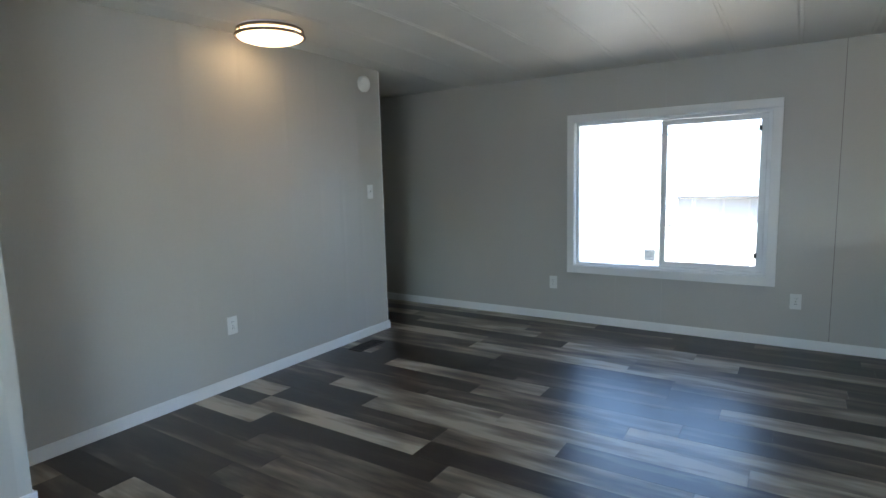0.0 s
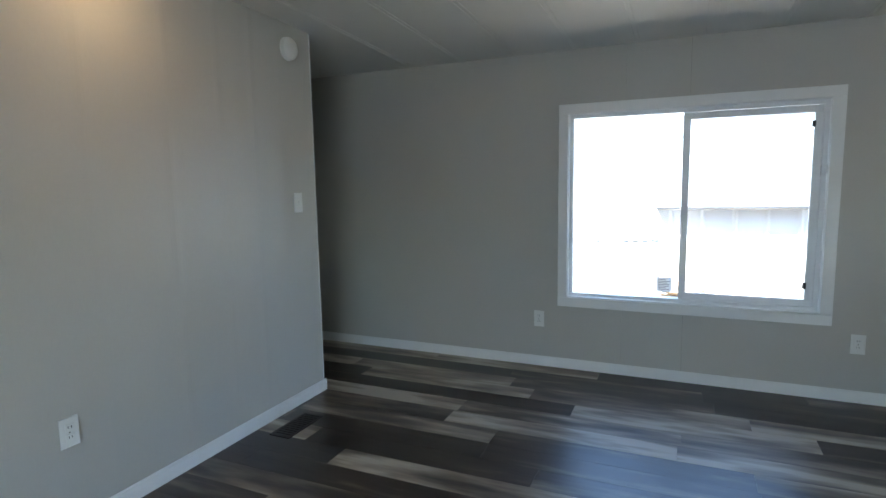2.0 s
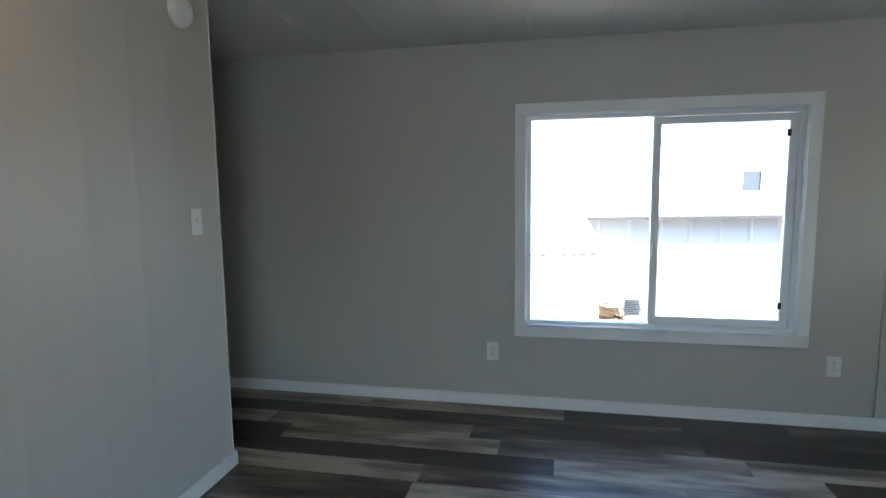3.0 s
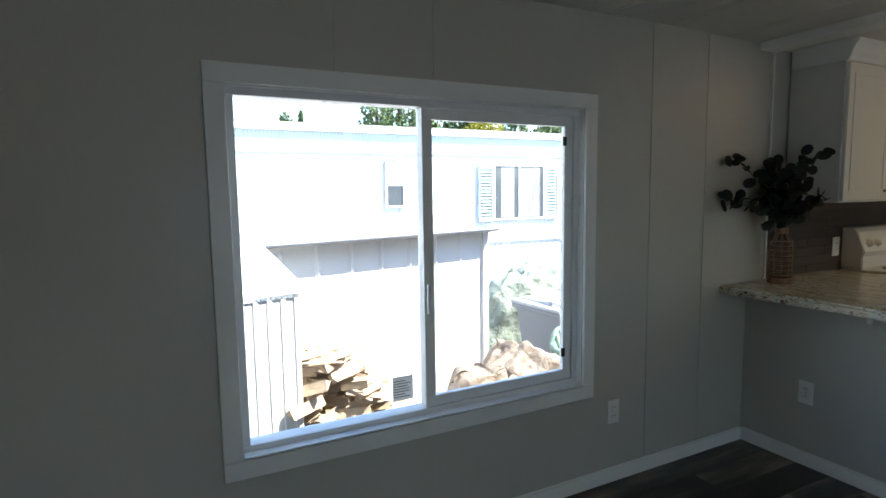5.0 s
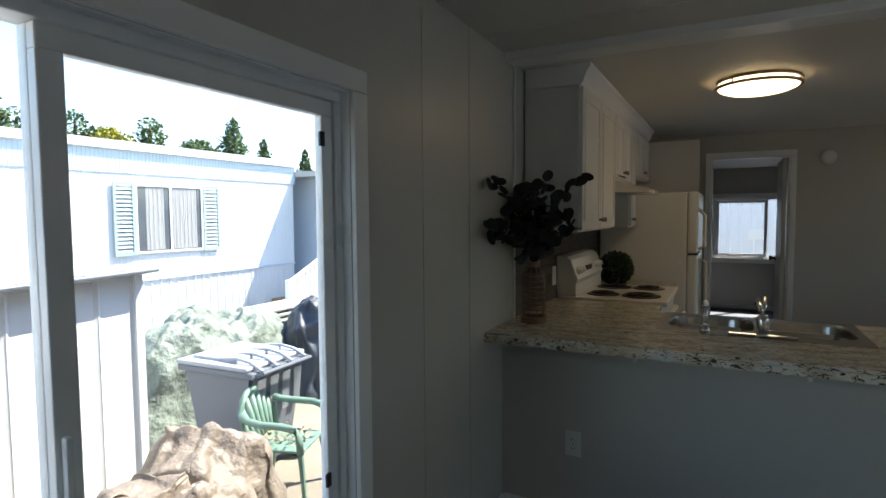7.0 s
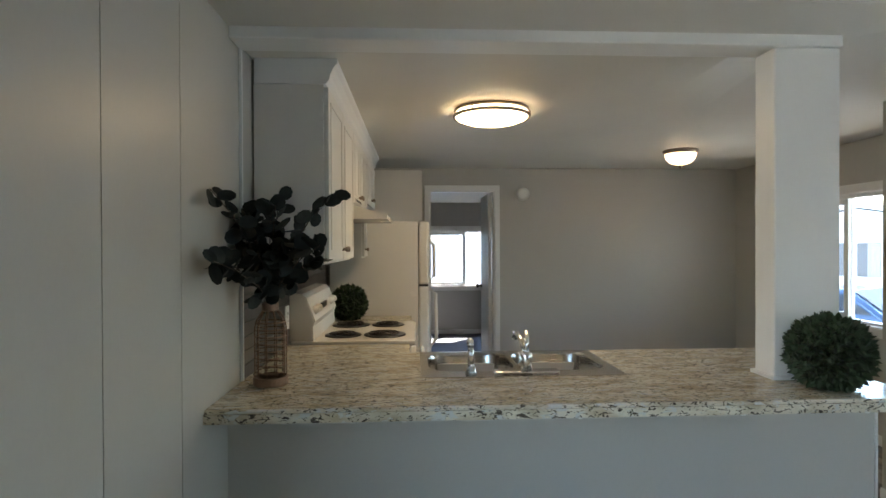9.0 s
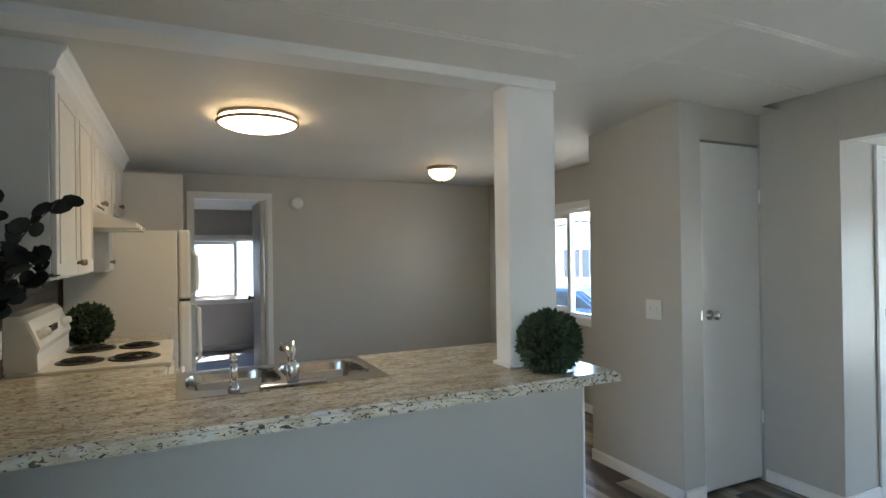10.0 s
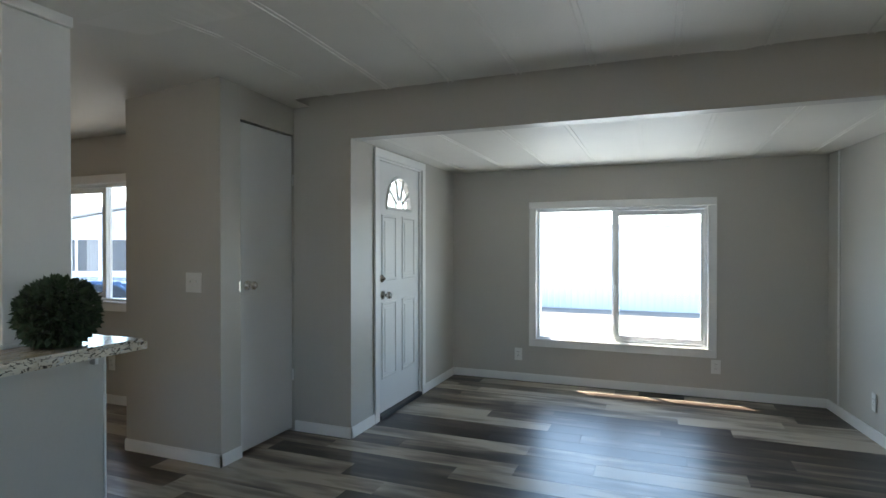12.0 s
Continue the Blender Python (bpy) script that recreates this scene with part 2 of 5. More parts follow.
# ---- mesh helpers ----
def box(bm, x0, x1, y0, y1, z0, z1, bevel=0.0):
    vs = [bm.verts.new((x, y, z)) for x in (min(x0, x1), max(x0, x1)) for y in (min(y0, y1), max(y0, y1)) for z in (min(z0, z1), max(z0, z1))]
    fs = [bm.faces.new([vs[i] for i in q]) for q in ((0, 1, 3, 2), (4, 6, 7, 5), (0, 4, 5, 1), (2, 3, 7, 6), (0, 2, 6, 4), (1, 5, 7, 3))]
    if bevel:
        es = list({e for f in fs for e in f.edges})
        bmesh.ops.bevel(bm, geom=es, offset=bevel, segments=2, profile=0.5, affect="EDGES")
    return bm


def tube(bm, pts, r, seg=10, r_end=None, cap=True):
    """A round bar through points, tapering from r to r_end."""
    pts = [Vector(p) for p in pts]
    rings = []
    for i, p in enumerate(pts):
        d = (pts[min(i + 1, len(pts) - 1)] - pts[max(i - 1, 0)]).normalized()
        a = d.orthogonal().normalized() if abs(d.z) < 0.9 else Vector((1, 0, 0))
        a = (a - d * a.dot(d)).normalized()
        c = d.cross(a)
        rr = r if r_end is None else r + (r_end - r) * i / (len(pts) - 1)
        rings.append([bm.verts.new(p + rr * (math.cos(t) * a + math.sin(t) * c)) for t in (2 * math.pi * k / seg for k in range(seg))])
    for u, v in zip(rings, rings[1:]):
        for k in range(seg):
            bm.faces.new((u[k], u[(k + 1) % seg], v[(k + 1) % seg], v[k]))
    if cap:
        bm.faces.new(rings[0][::-1])
        bm.faces.new(rings[-1])
    return bm


def lathe(bm, profile, centre=(0, 0, 0), seg=32, flip=None):
    """Turns (radius, height) pairs round the upright axis. flip: a matrix laid on the result."""
    m = (flip or Matrix.Identity(4))
    rings = []
    for r, z in profile:
        if r < 1e-5:
            rings.append([bm.verts.new(Vector(centre) + m @ Vector((0, 0, z)))])
        else:
            rings.append([bm.verts.new(Vector(centre) + m @ Vector((r * math.cos(2 * math.pi * k / seg), r * math.sin(2 * math.pi * k / seg), z))) for k in range(seg)])
    for u, v in zip(rings, rings[1:]):
        for k in range(seg):
            q = [u[k % len(u)], u[(k + 1) % len(u)], v[(k + 1) % len(v)], v[k % len(v)]]
            q = [x for i, x in enumerate(q) if x not in q[:i]]
            if len(q) > 2:
                bm.faces.new(q)
    bmesh.ops.recalc_face_normals(bm, faces=bm.faces)
    return bm


def plate(bm, axis, a0, a1, b0, b1, t0, t1, holes=()):
    """A slab across the given axis with oblong holes right through it. a, b: the two other axes in xyz order."""
    ca = sorted({a0, a1, *(h[0] for h in holes), *(h[1] for h in holes)})
    cb = sorted({b0, b1, *(h[2] for h in holes), *(h[3] for h in holes)})
    ca, cb = [v for v in ca if a0 <= v <= a1], [v for v in cb if b0 <= v <= b1]

    def solid(i, j):
        if not (0 <= i < len(ca) - 1 and 0 <= j < len(cb) - 1):
            return False
        u, v = (ca[i] + ca[i + 1]) / 2, (cb[j] + cb[j + 1]) / 2
        return not any(h[0] < u < h[1] and h[2] < v < h[3] for h in holes)

    cache = {}

    def vert(i, j, t):
        if (i, j, t) not in cache:
            p = [ca[i], cb[j]]
            p.insert(axis, t)
            cache[i, j, t] = bm.verts.new(p)
        return cache[i, j, t]

    for i in range(len(ca) - 1):
        for j in range(len(cb) - 1):
            if solid(i, j):
                for t in (t0, t1):
                    bm.faces.new([vert(i, j, t), vert(i + 1, j, t), vert(i + 1, j + 1, t), vert(i, j + 1, t)])
                for di, dj, p, q in ((-1, 0, (i, j), (i, j + 1)), (1, 0, (i + 1, j), (i + 1, j + 1)), (0, -1, (i, j), (i + 1, j)), (0, 1, (i, j + 1), (i + 1, j + 1))):
                    if not solid(i + di, j + dj):
                        bm.faces.new([vert(*p, t0), vert(*q, t0), vert(*q, t1), vert(*p, t1)])
    bmesh.ops.recalc_face_normals(bm, faces=bm.faces)
    return bm


def mesh_of(name, bm, mat, smooth=False):
    me = bpy.data.meshes.new(name)
    if smooth:
        for f in bm.faces:
            f.smooth = True
    bm.to_mesh(me)
    bm.free()
    me.materials.append(mat)
    return me


def part(name, bm, mat, parent=None, label="", smooth=False):
    ob = new(name, mesh_of(name, bm, mat, smooth))
    ob.parent = parent
    return tagged(ob, label)


def thing(name, label, category, at=(0, 0, 0), group="", kind=""):
    ob = new(name)
    ob.empty_display_size = 0.1
    ob.location = at
    return tagged(ob, label, category, group, kind)


def structure(name, bm, mat, label, category="wall"):
    return tagged(part(name, bm, mat), label, category, kind="structure")


def B():
    return bmesh.new()


# ---- the house: floor, walls, ceilings ----
floor = structure("floor", box(B(), -7.1, 6.9, -6.0, 0.0, -0.12, -0.006), M_BACK, "grey-brown vinyl plank floor through the rooms", "floor")
GROUND_Z = -0.82

# window openings: (a0, a1, z0, z1)
NWIN = (-2.69, -1.187, 0.52, 1.79)
SWIN = (-2.57, -1.10, 0.40, 1.632)
DWIN = (1.30, 2.62, 0.82, 1.80)
BWIN = (-1.95, -0.75, 0.76, 1.66)

wall_north = structure("wall_north", plate(B(), 1, -7.1, 6.9, -0.12, 2.35, 0.008, 0.11, [NWIN]), M_BACK, "greige panelled wall with a wide sliding window")
seams = [-7.1, -2.32, -1.935, -0.768, -0.375, 0.15]
for a, b in zip(seams, seams[1:]):
    cut = max(a, NWIN[0]) < min(b, NWIN[1])
    bm = plate(B(), 1, a + (0.002 if a > -1 else 0.0005), b - (0.002 if b > -1 else 0.0005), 0.0, 2.3, 0.0, 0.007, [NWIN] if cut else ())
    part("panel", bm, M_WALL, wall_north)
part("panel", plate(B(), 1, 0.155, 3.55, 0.0, 2.3, 0.0, 0.007), M_WALL, wall_north)

def west_sheet():
    """The wall's room side swells a little along its panel joints."""
    bm = B()
    joints = ((-3.45, 0.002), (-2.82, 0.003), (-2.42, 0.002), (-2.04, 0.004), (-1.74, 0.003), (-1.5, 0.004), (-1.28, 0.002))
    ys_ = [-3.93 + 2.945 * k / 200 for k in range(201)]
    face = [-4.09 + sum(0.6 * h * math.exp(-((y - c) / 0.022) ** 2) for c, h in joints) + 0.002 * noise.noise(Vector((0, y * 2.5, 4))) for y in ys_]
    rows_ = [[bm.verts.new((x, y, z)) for x, y in zip(face, ys_)] for z in (0, 2.33)]
    back = [[bm.verts.new((-4.19, y, z)) for y in (ys_[0], ys_[-1])] for z in (0, 2.33)]
    for k in range(200):
        bm.faces.new((rows_[0][k], rows_[0][k + 1], rows_[1][k + 1], rows_[1][k]))
    for k, j in ((0, 0), (200, 1)):
        bm.faces.new((rows_[0][k], back[0][j], back[1][j], rows_[1][k]))
    bm.faces.new((back[0][0], back[0][1], back[1][1], back[1][0]))
    bmesh.ops.recalc_face_normals(bm, faces=bm.faces)
    return bm


wall_west = structure("wall_west", west_sheet(), M_WALL, "greige living room wall ending at a hallway")
wall_hall = structure("wall_hall", box(B(), -7.1, -4.19, -1.085, -0.985, 0, 2.33), M_WALL, "greige hallway wall in shade")
wall_hall_end = structure("wall_hall_end", box(B(), -7.2, -7.1, -1.085, 0.11, 0, 2.33), M_WALL, "greige wall at the hallway's end")
wall_south_a = structure("wall_south_a", box(B(), -4.19, -3.645, -4.03, -3.93, 0, 2.33), M_WALL, "greige wall beside the alcove")
header = structure("header", box(B(), -3.643, -0.265, -4.03, -3.932, 2.0, 2.33), M_WALL, "greige dropped header over the alcove opening")
wall_south_b = structure("wall_south_b", plate(B(), 1, -0.265, 3.6, -0.1, 2.33, -4.03, -3.93, [DWIN]), M_WALL, "greige wall with the dining window")
def skewed(xa, xb, d0, d1, ya, yb, z0, z1):
    """An upright slab from (xa, ya) to (xb, yb), between d0 and d1 west of that line."""
    bm = B()
    lo, hi = ([bm.verts.new(p) for p in ((xa - d0, ya, z), (xb - d0, yb, z), (xb - d1, yb, z), (xa - d1, ya, z))] for z in (z0, z1))
    bm.faces.new(lo)
    bm.faces.new(hi)
    for k in range(4):
        bm.faces.new((lo[k], lo[(k + 1) % 4], hi[(k + 1) % 4], hi[k]))
    bmesh.ops.recalc_face_normals(bm, faces=bm.faces)
    return bm


wall_alcove_west = structure("wall_alcove_west", skewed(-3.43, -3.65, 0.0, 0.12, -5.903, -3.935, 0.0, 2.3), M_WALL, "greige alcove side wall")
wall_alcove_south = structure("wall_alcove_south", plate(B(), 1, -3.53, -0.165, -0.1, 2.3, -6.0, -5.903, [SWIN]), M_WALL, "greige alcove wall with a wide sliding window")
wall_alcove_east = structure("wall_alcove_east", plate(B(), 0, -5.903, -4.03, -0.1, 2.3, -0.265, -0.165, [(-5.1, -4.31, 0.0, 1.935)]), M_WALL, "greige alcove wall with the front door")
KDOOR = (-1.45, -0.80, 0.0, 1.965)
wall_east = structure("wall_east", plate(B(), 0, -3.93, 0.0, 0.0, 2.33, 3.5, 3.6, [KDOOR]), M_WALL, "greige kitchen wall with a bedroom doorway")
wall_bedroom_east = structure("wall_bedroom_east", plate(B(), 0, -4.03, 0.0, -0.1, 2.33, 6.8, 6.9, [BWIN]), M_WALL, "greige bedroom wall with a window")
wall_bedroom_south = structure("wall_bedroom_south", box(B(), 3.6, 6.8, -4.03, -3.93, 0, 2.33), M_WALL, "greige bedroom side wall")
wall_closet = structure("wall_closet", plate(B(), 1, 0.19, 0.95, 0, 2.33, -3.32, -3.24), M_WALL, "greige closet wall with a light switch")
wall_closet_front = structure("wall_closet_front", plate(B(), 0, -3.93, -3.32, 0, 2.33, 0.19, 0.25, [(-3.924, -3.404, 0.0, 2.055)]), M_WALL, "greige closet front around a flush door")
wall_closet_side = structure("wall_closet_side", box(B(), 0.89, 0.95, -3.93, -3.32, 0, 2.33), M_WALL, "greige closet side facing the dining area")


def ceiling_z(y):
    """The living room's ceiling rises a little towards its middle."""
    return 2.215 + 0.06 * math.sin(math.pi * min(1.0, -y / 3.97)) + 0.025 * (-y / 3.97)


def sagged(x, y):
    """The ceiling boards sag in front of the header and turn up behind the sag, unevenly along it."""
    edge = 0.17 + 0.025 * noise.noise(Vector((x * 2.2, 0, 7))) + 0.012 * noise.noise(Vector((x * 6, 0, 2)))
    d = y + 3.93
    near = min(1.0, max(0.0, (x + 0.9) / 0.9)) * min(1.0, max(0.0, (y + 2.75) / 0.45))
    return ceiling_z(y) - (ceiling_z(y) - 2.207) * near * near * (3 - 2 * near) + (0.085 * (1 - d / edge) if d < edge else -0.006 * math.exp(-(d - edge) / 0.08))


bm = B()
ys = [-3.93 * k / 12 for k in range(13)]
cx = [-7.1 + 7.16 * k / 120 for k in range(121)]
cy = [-3.3 * k / 10 for k in range(10)] + [-3.3 - 0.63 * k / 20 for k in range(21)]
low = [[bm.verts.new((x, y, sagged(x, y))) for y in cy] for x in cx]
for i in range(120):
    for k in range(len(cy) - 1):
        bm.faces.new((low[i][k], low[i][k + 1], low[i + 1][k + 1], low[i + 1][k]))
for k in range(10):
    xc = -0.23 - 0.405 * k
    for off in (-0.013, 0.013):
        for j in range(12):
            q = []
            for x, dz in ((xc + off - 0.0045, 0.001), (xc + off - 0.002, -0.003), (xc + off + 0.002, -0.003), (xc + off + 0.0045, 0.001)):
                q.append([bm.verts.new((x, y * 0.955, sagged(x, y * 0.955) + dz)) for y in (ys[j], ys[j + 1])])
            for u, v in zip(q, q[1:]):
                bm.faces.new((u[0], u[1], v[1], v[0]))
bmesh.ops.recalc_face_normals(bm, faces=bm.faces)
ceiling = structure("ceiling", bm, M_CEIL, "white panelled ceiling with narrow battens", "ceiling")
bm = box(B(), -3.7, -0.265, -5.903, -4.03, 2.01, 2.08)
for k in range(8):
    xc = -0.44 - 0.405 * k
    for off in (-0.013, 0.013):
        box(bm, xc + off - 0.003, xc + off + 0.003, -5.9, -4.035, 2.006, 2.011)
ceiling_alcove = structure("ceiling_alcove", bm, M_CEIL, "low white panelled alcove ceiling", "ceiling")
bm = B()


def kitchen_z(x, y):
    """Level at the kitchen; past the bar it runs up to meet the living room's ceiling."""
    a = min(1.0, max(0.0, (-y - 1.9) / 0.4))
    b = 1.0 - min(1.0, max(0.0, (x - 0.06) / 1.3))
    return 2.185 + (ceiling_z(y) - 2.185) * a * b * b * (3 - 2 * b)


gx, gy = [0.06 + 3.44 * k / 24 for k in range(25)], [-3.93 * k / 24 for k in range(25)]
gv = [[bm.verts.new((x, y, kitchen_z(x, y))) for y in gy] for x in gx]
for i in range(24):
    for j in range(24):
        bm.faces.new((gv[i][j], gv[i][j + 1], gv[i + 1][j + 1], gv[i + 1][j]))
ceiling_kitchen = structure("ceiling_kitchen", bm, M_CEIL, "cream-white kitchen ceiling", "ceiling")
ceiling_bedroom = structure("ceiling_bedroom", box(B(), 3.6, 6.8, -3.93, 0.0, 2.1, 2.2), M_CEIL, "white bedroom ceiling", "ceiling")
beam = structure("beam", box(B(), 0.03, 0.17, -2.272, 0.0, 2.165, 2.30, 0.005), M_TRIM, "white painted beam over the breakfast bar", "beam")
# out-of-view slab, added so no sun gets in past the ceilings
roof = structure("roof", box(B(), -7.4, 7.2, -4.85, 0.25, 2.36, 2.46), M_ROOF, "unseen grey roof slab added over the main rooms to block the sun", "roof")
roof_alcove = structure("roof_alcove", box(B(), -3.85, 0.9, -6.56, -4.08, 2.12, 2.2), M_ROOF, "grey roof over the entrance alcove", "roof")


def baseboard(x0, x1, y0, y1, name="baseboard"):
    bm = box(B(), x0, x1, y0, y1, 0.0, 0.064)
    d = 0.004
    box(bm, x0 + (d if x1 - x0 < 0.03 else 0), x1 - (d if x1 - x0 < 0.03 else 0), y0 + (d if y1 - y0 < 0.03 else 0), y1 - (d if y1 - y0 < 0.03 else 0), 0.0645, 0.073)
    return structure(name, bm, M_TRIM, "white painted baseboard along the wall", "baseboard")


T = 0.014
baseboard(-7.1, -0.014, -T - 0.001, -0.001)
baseboard(-4.086, -4.086 + T, -3.915, -0.971)
baseboard(-4.19, -4.086, -0.984, -0.971)
baseboard(-0.015, -0.001, -2.37, -0.015)
baseboard(-4.072, -3.635, -3.929, -3.916)
structure("baseboard", skewed(-3.416, -3.636, 0.0, 0.013, -5.889, -3.916, 0.0, 0.073), M_TRIM, "white painted baseboard along the wall", "baseboard")
baseboard(-3.416, -0.28, -5.902, -5.888)
baseboard(-0.279, -0.266, -4.245, -3.916)
baseboard(-0.279, -0.266, -5.888, -5.165)
baseboard(-0.279, 0.175, -3.929, -3.916)
baseboard(0.176, 0.95, -3.239, -3.226)
baseboard(0.176, 0.189, -3.40, -3.226)
baseboard(0.965, 3.486, -3.929, -3.916)
baseboard(3.486, 3.499, -3.916, -1.505)
baseboard(6.786, 6.799, -3.9, -0.01)


# ---- windows and doors ----
def sliding_window(name, axis, hole, inside, outward, label, split, flip=False, hardware=True, casing=0.065):
    """A sliding window in a wall across the axis. inside: the wall's room face; outward: +1 or -1 along the axis."""
    a0, a1, z0, z1 = hole
    w = tagged(thing(name, label, "window"), kind="structure")

    def bar(nm, u0, u1, v0, v1, d0, d1, mat, bev=0.003, parent=None):
        p, q = inside + outward * d0, inside + outward * d1
        bm = box(B(), u0, u1, p, q, v0, v1, bev) if axis == 1 else box(B(), p, q, u0, u1, v0, v1, bev)
        return part(nm, bm, mat, parent or w)

    c = casing
    bar("casing", a0 - c, a1 + c, z1, z1 + c, -0.018, -0.001, M_TRIM)
    bar("casing", a0 - c, a1 + c, z0 - c, z0, -0.018, -0.001, M_TRIM)
    bar("casing", a0 - c, a0, z0 + 0.0005, z1 - 0.0005, -0.0175, -0.001, M_TRIM)
    bar("casing", a1, a1 + c, z0 + 0.0005, z1 - 0.0005, -0.0175, -0.001, M_TRIM)
    for u0, u1, v0, v1 in ((a0, a1, z1 - 0.004, z1), (a0, a1, z0, z0 + 0.004), (a0, a0 + 0.004, z0 + 0.004, z1 - 0.004), (a1 - 0.004, a1, z0 + 0.004, z1 - 0.004)):
        bar("jamb_lining", u0, u1, v0, v1, -0.0008, 0.0295, M_VINYL, 0)
    f = 0.03
    for u0, u1, v0, v1 in ((a0, a1, z1 - f, z1), (a0, a1, z0, z0 + f), (a0, a0 + f, z0 + f, z1 - f), (a1 - f, a1, z0 + f, z1 - f)):
        bar("window_frame", u0, u1, v0, v1, 0.03, 0.105, M_VINYL)
    bar("window_sill", a0 + 0.0045, a1 - 0.0045, z0 + 0.0042, z0 + 0.010, -0.016, 0.03, M_VINYL)
    lo, hi = (split, a1 - f) if not flip else (a0 + f, split)
    s = 0.045
    sash = thing("sash", "white vinyl sliding sash", "")
    del sash["label"]
    sash.parent = w
    for u0, u1, v0, v1 in ((lo - 0.02, hi, z1 - f - s, z1 - f - 0.002), (lo - 0.02, hi, z0 + f + 0.002, z0 + f + s), (lo - 0.02, lo + s - 0.02, z0 + f + s, z1 - f - s), (hi - s, hi, z0 + f + s, z1 - f - s)):
        bar("sash_rail", u0, u1, v0, v1, 0.04, 0.066, M_VINYL, parent=sash)
    g = bar("pane", lo, hi - s, z0 + f + s - 0.005, z1 - f - s + 0.005, 0.05, 0.055, M_GLASS, 0, sash)
    g.visible_shadow = False
    o0, o1 = (a0 + f, split) if not flip else (split, a1 - f)
    bar("meeting_rail", split - 0.018, split + 0.018, z0 + f, z1 - f, 0.07, 0.1, M_VINYL)
    g = bar("pane", o0 - 0.004, o1, z0 + f - 0.004, z1 - f + 0.004, 0.084, 0.089, M_GLASS, 0)
    g.visible_shadow = False
    if hardware:
        zc = z0 + 0.38 * (z1 - z0)
        uu = lo - 0.012 if not flip else hi - 0.02
        bar("latch", uu, uu + 0.014, zc - 0.06, zc + 0.06, 0.022, 0.04, M_VINYL, 0.005)
    return w


window_1 = sliding_window("window_1", 1, NWIN, 0.0, 1, "wide white vinyl sliding window with flat casing", -1.95)
window_2 = sliding_window("window_2", 1, SWIN, -5.903, -1, "wide white vinyl sliding window in the alcove", -1.80, flip=True)
window_3 = sliding_window("window_3", 1, DWIN, -3.93, -1, "white sliding window in the dining area", 2.11, hardware=False)
window_4 = sliding_window("window_4", 0, BWIN, 6.8, 1, "white sliding window in the bedroom", -1.44, hardware=False)

for z in (0.68, 1.65):
    part("clip", box(B(), -1.275, -1.255, 0.034, 0.042, z - 0.02, z + 0.02, 0.002), M_BLACK, window_1, "small black clip")

# paper label on the pane
st = thing("window_sticker", "white paper energy label stuck on the glass", "sticker")
part("paper", box(B(), -2.10, -2.01, 0.0815, 0.083, 0.585, 0.685), M_PAPER, st)
for k, wd in enumerate((0.05, 0.075, 0.06, 0.07, 0.07, 0.05, 0.07)):
    part("print_bar", box(B(), -2.095, -2.095 + wd, 0.0805, 0.0812, 0.665 - 0.011 * k, 0.669 - 0.011 * k), M_INK, st)


def casing_set(owner, axis, face, out, a0, a1, z1, w=0.06, t=0.016):
    for u0, u1, v0, v1 in ((a0 - w, a0, 0.0, z1), (a1, a1 + w, 0.0, z1), (a0 - w, a1 + w, z1, z1 + w)):
        if axis == 0:
            bm = box(B(), face, face + out * t, u0, u1, v0, v1 - (0.0005 if v0 == 0 else 0), 0.003)
        else:
            bm = box(B(), u0, u1, face, face + out * t, v0, v1, 0.003)
        part("casing", bm, M_TRIM, owner)


# front door with a fanlight
door_1 = tagged(thing("door_1", "closed white panelled front door with a fan-shaped light", "door"), kind="structure")
casing_set(door_1, 0, -0.266, -1, -5.1, -4.31, 1.935, 0.062)
DX0, DX1 = -0.245, -0.205
d0, d1, zt = -5.08, -4.33, 1.918
bm = plate(B(), 0, d0, d1, 0.035, 1.575, DX0, DX1)
yc, R = (d0 + d1) / 2, 0.225
arc = [(yc + R * math.cos(a), 1.575 + 1.12 * R * math.sin(a)) for a in (math.pi * k / 16 for k in range(17))]
topl = [(d1 + (d0 - d1) * k / 16, zt) for k in range(17)]
for k in range(16):
    q = [arc[k], arc[k + 1], topl[k + 1], topl[k]]
    for x in (DX0, DX1):
        bm.faces.new([bm.verts.new((x, y, z)) for y, z in q])
    bm.faces.new([bm.verts.new(p) for p in ((DX0, *arc[k]), (DX0, *arc[k + 1]), (DX1, *arc[k + 1]), (DX1, *arc[k]))])
for sgn, ye in ((1, d1), (-1, d0)):
    ya = yc + sgn * R
    for x in (DX0, DX1):
        bm.faces.new([bm.verts.new((x, y, z)) for y, z in ((ya, 1.575), (ye, 1.575), (ye, zt))])
leaf = part("door_leaf", bm, M_DOOR, door_1)
bm = B()
pts = [(DX0 - 0.004, y, z) for y, z in arc]
tube(bm, pts, 0.012, 6)
tube(bm, [(DX0 - 0.004, yc - R, 1.575), (DX0 - 0.004, yc + R, 1.575)], 0.012, 6)
part("fanlight_frame", bm, M_DOOR, door_1)
for k in range(1, 5):
    a = math.pi * k / 5
    part("muntin", tube(B(), [(DX0 - 0.003, yc + 0.07 * math.cos(a), 1.575 + 0.075 * math.sin(a)), (DX0 - 0.003, yc + R * math.cos(a), 1.575 + 1.12 * R * math.sin(a))], 0.013, 6), M_DOOR, door_1)
part("muntin", tube(B(), [(DX0 - 0.003, yc + 0.07 * math.cos(a), 1.575 + 0.075 * math.sin(a)) for a in (math.pi * k / 8 for k in range(9))], 0.009, 6), M_DOOR, door_1)
bm = B()
f1 = [bm.verts.new((DX1 - 0.012, y, z)) for y, z in arc]
bm.faces.new(f1)
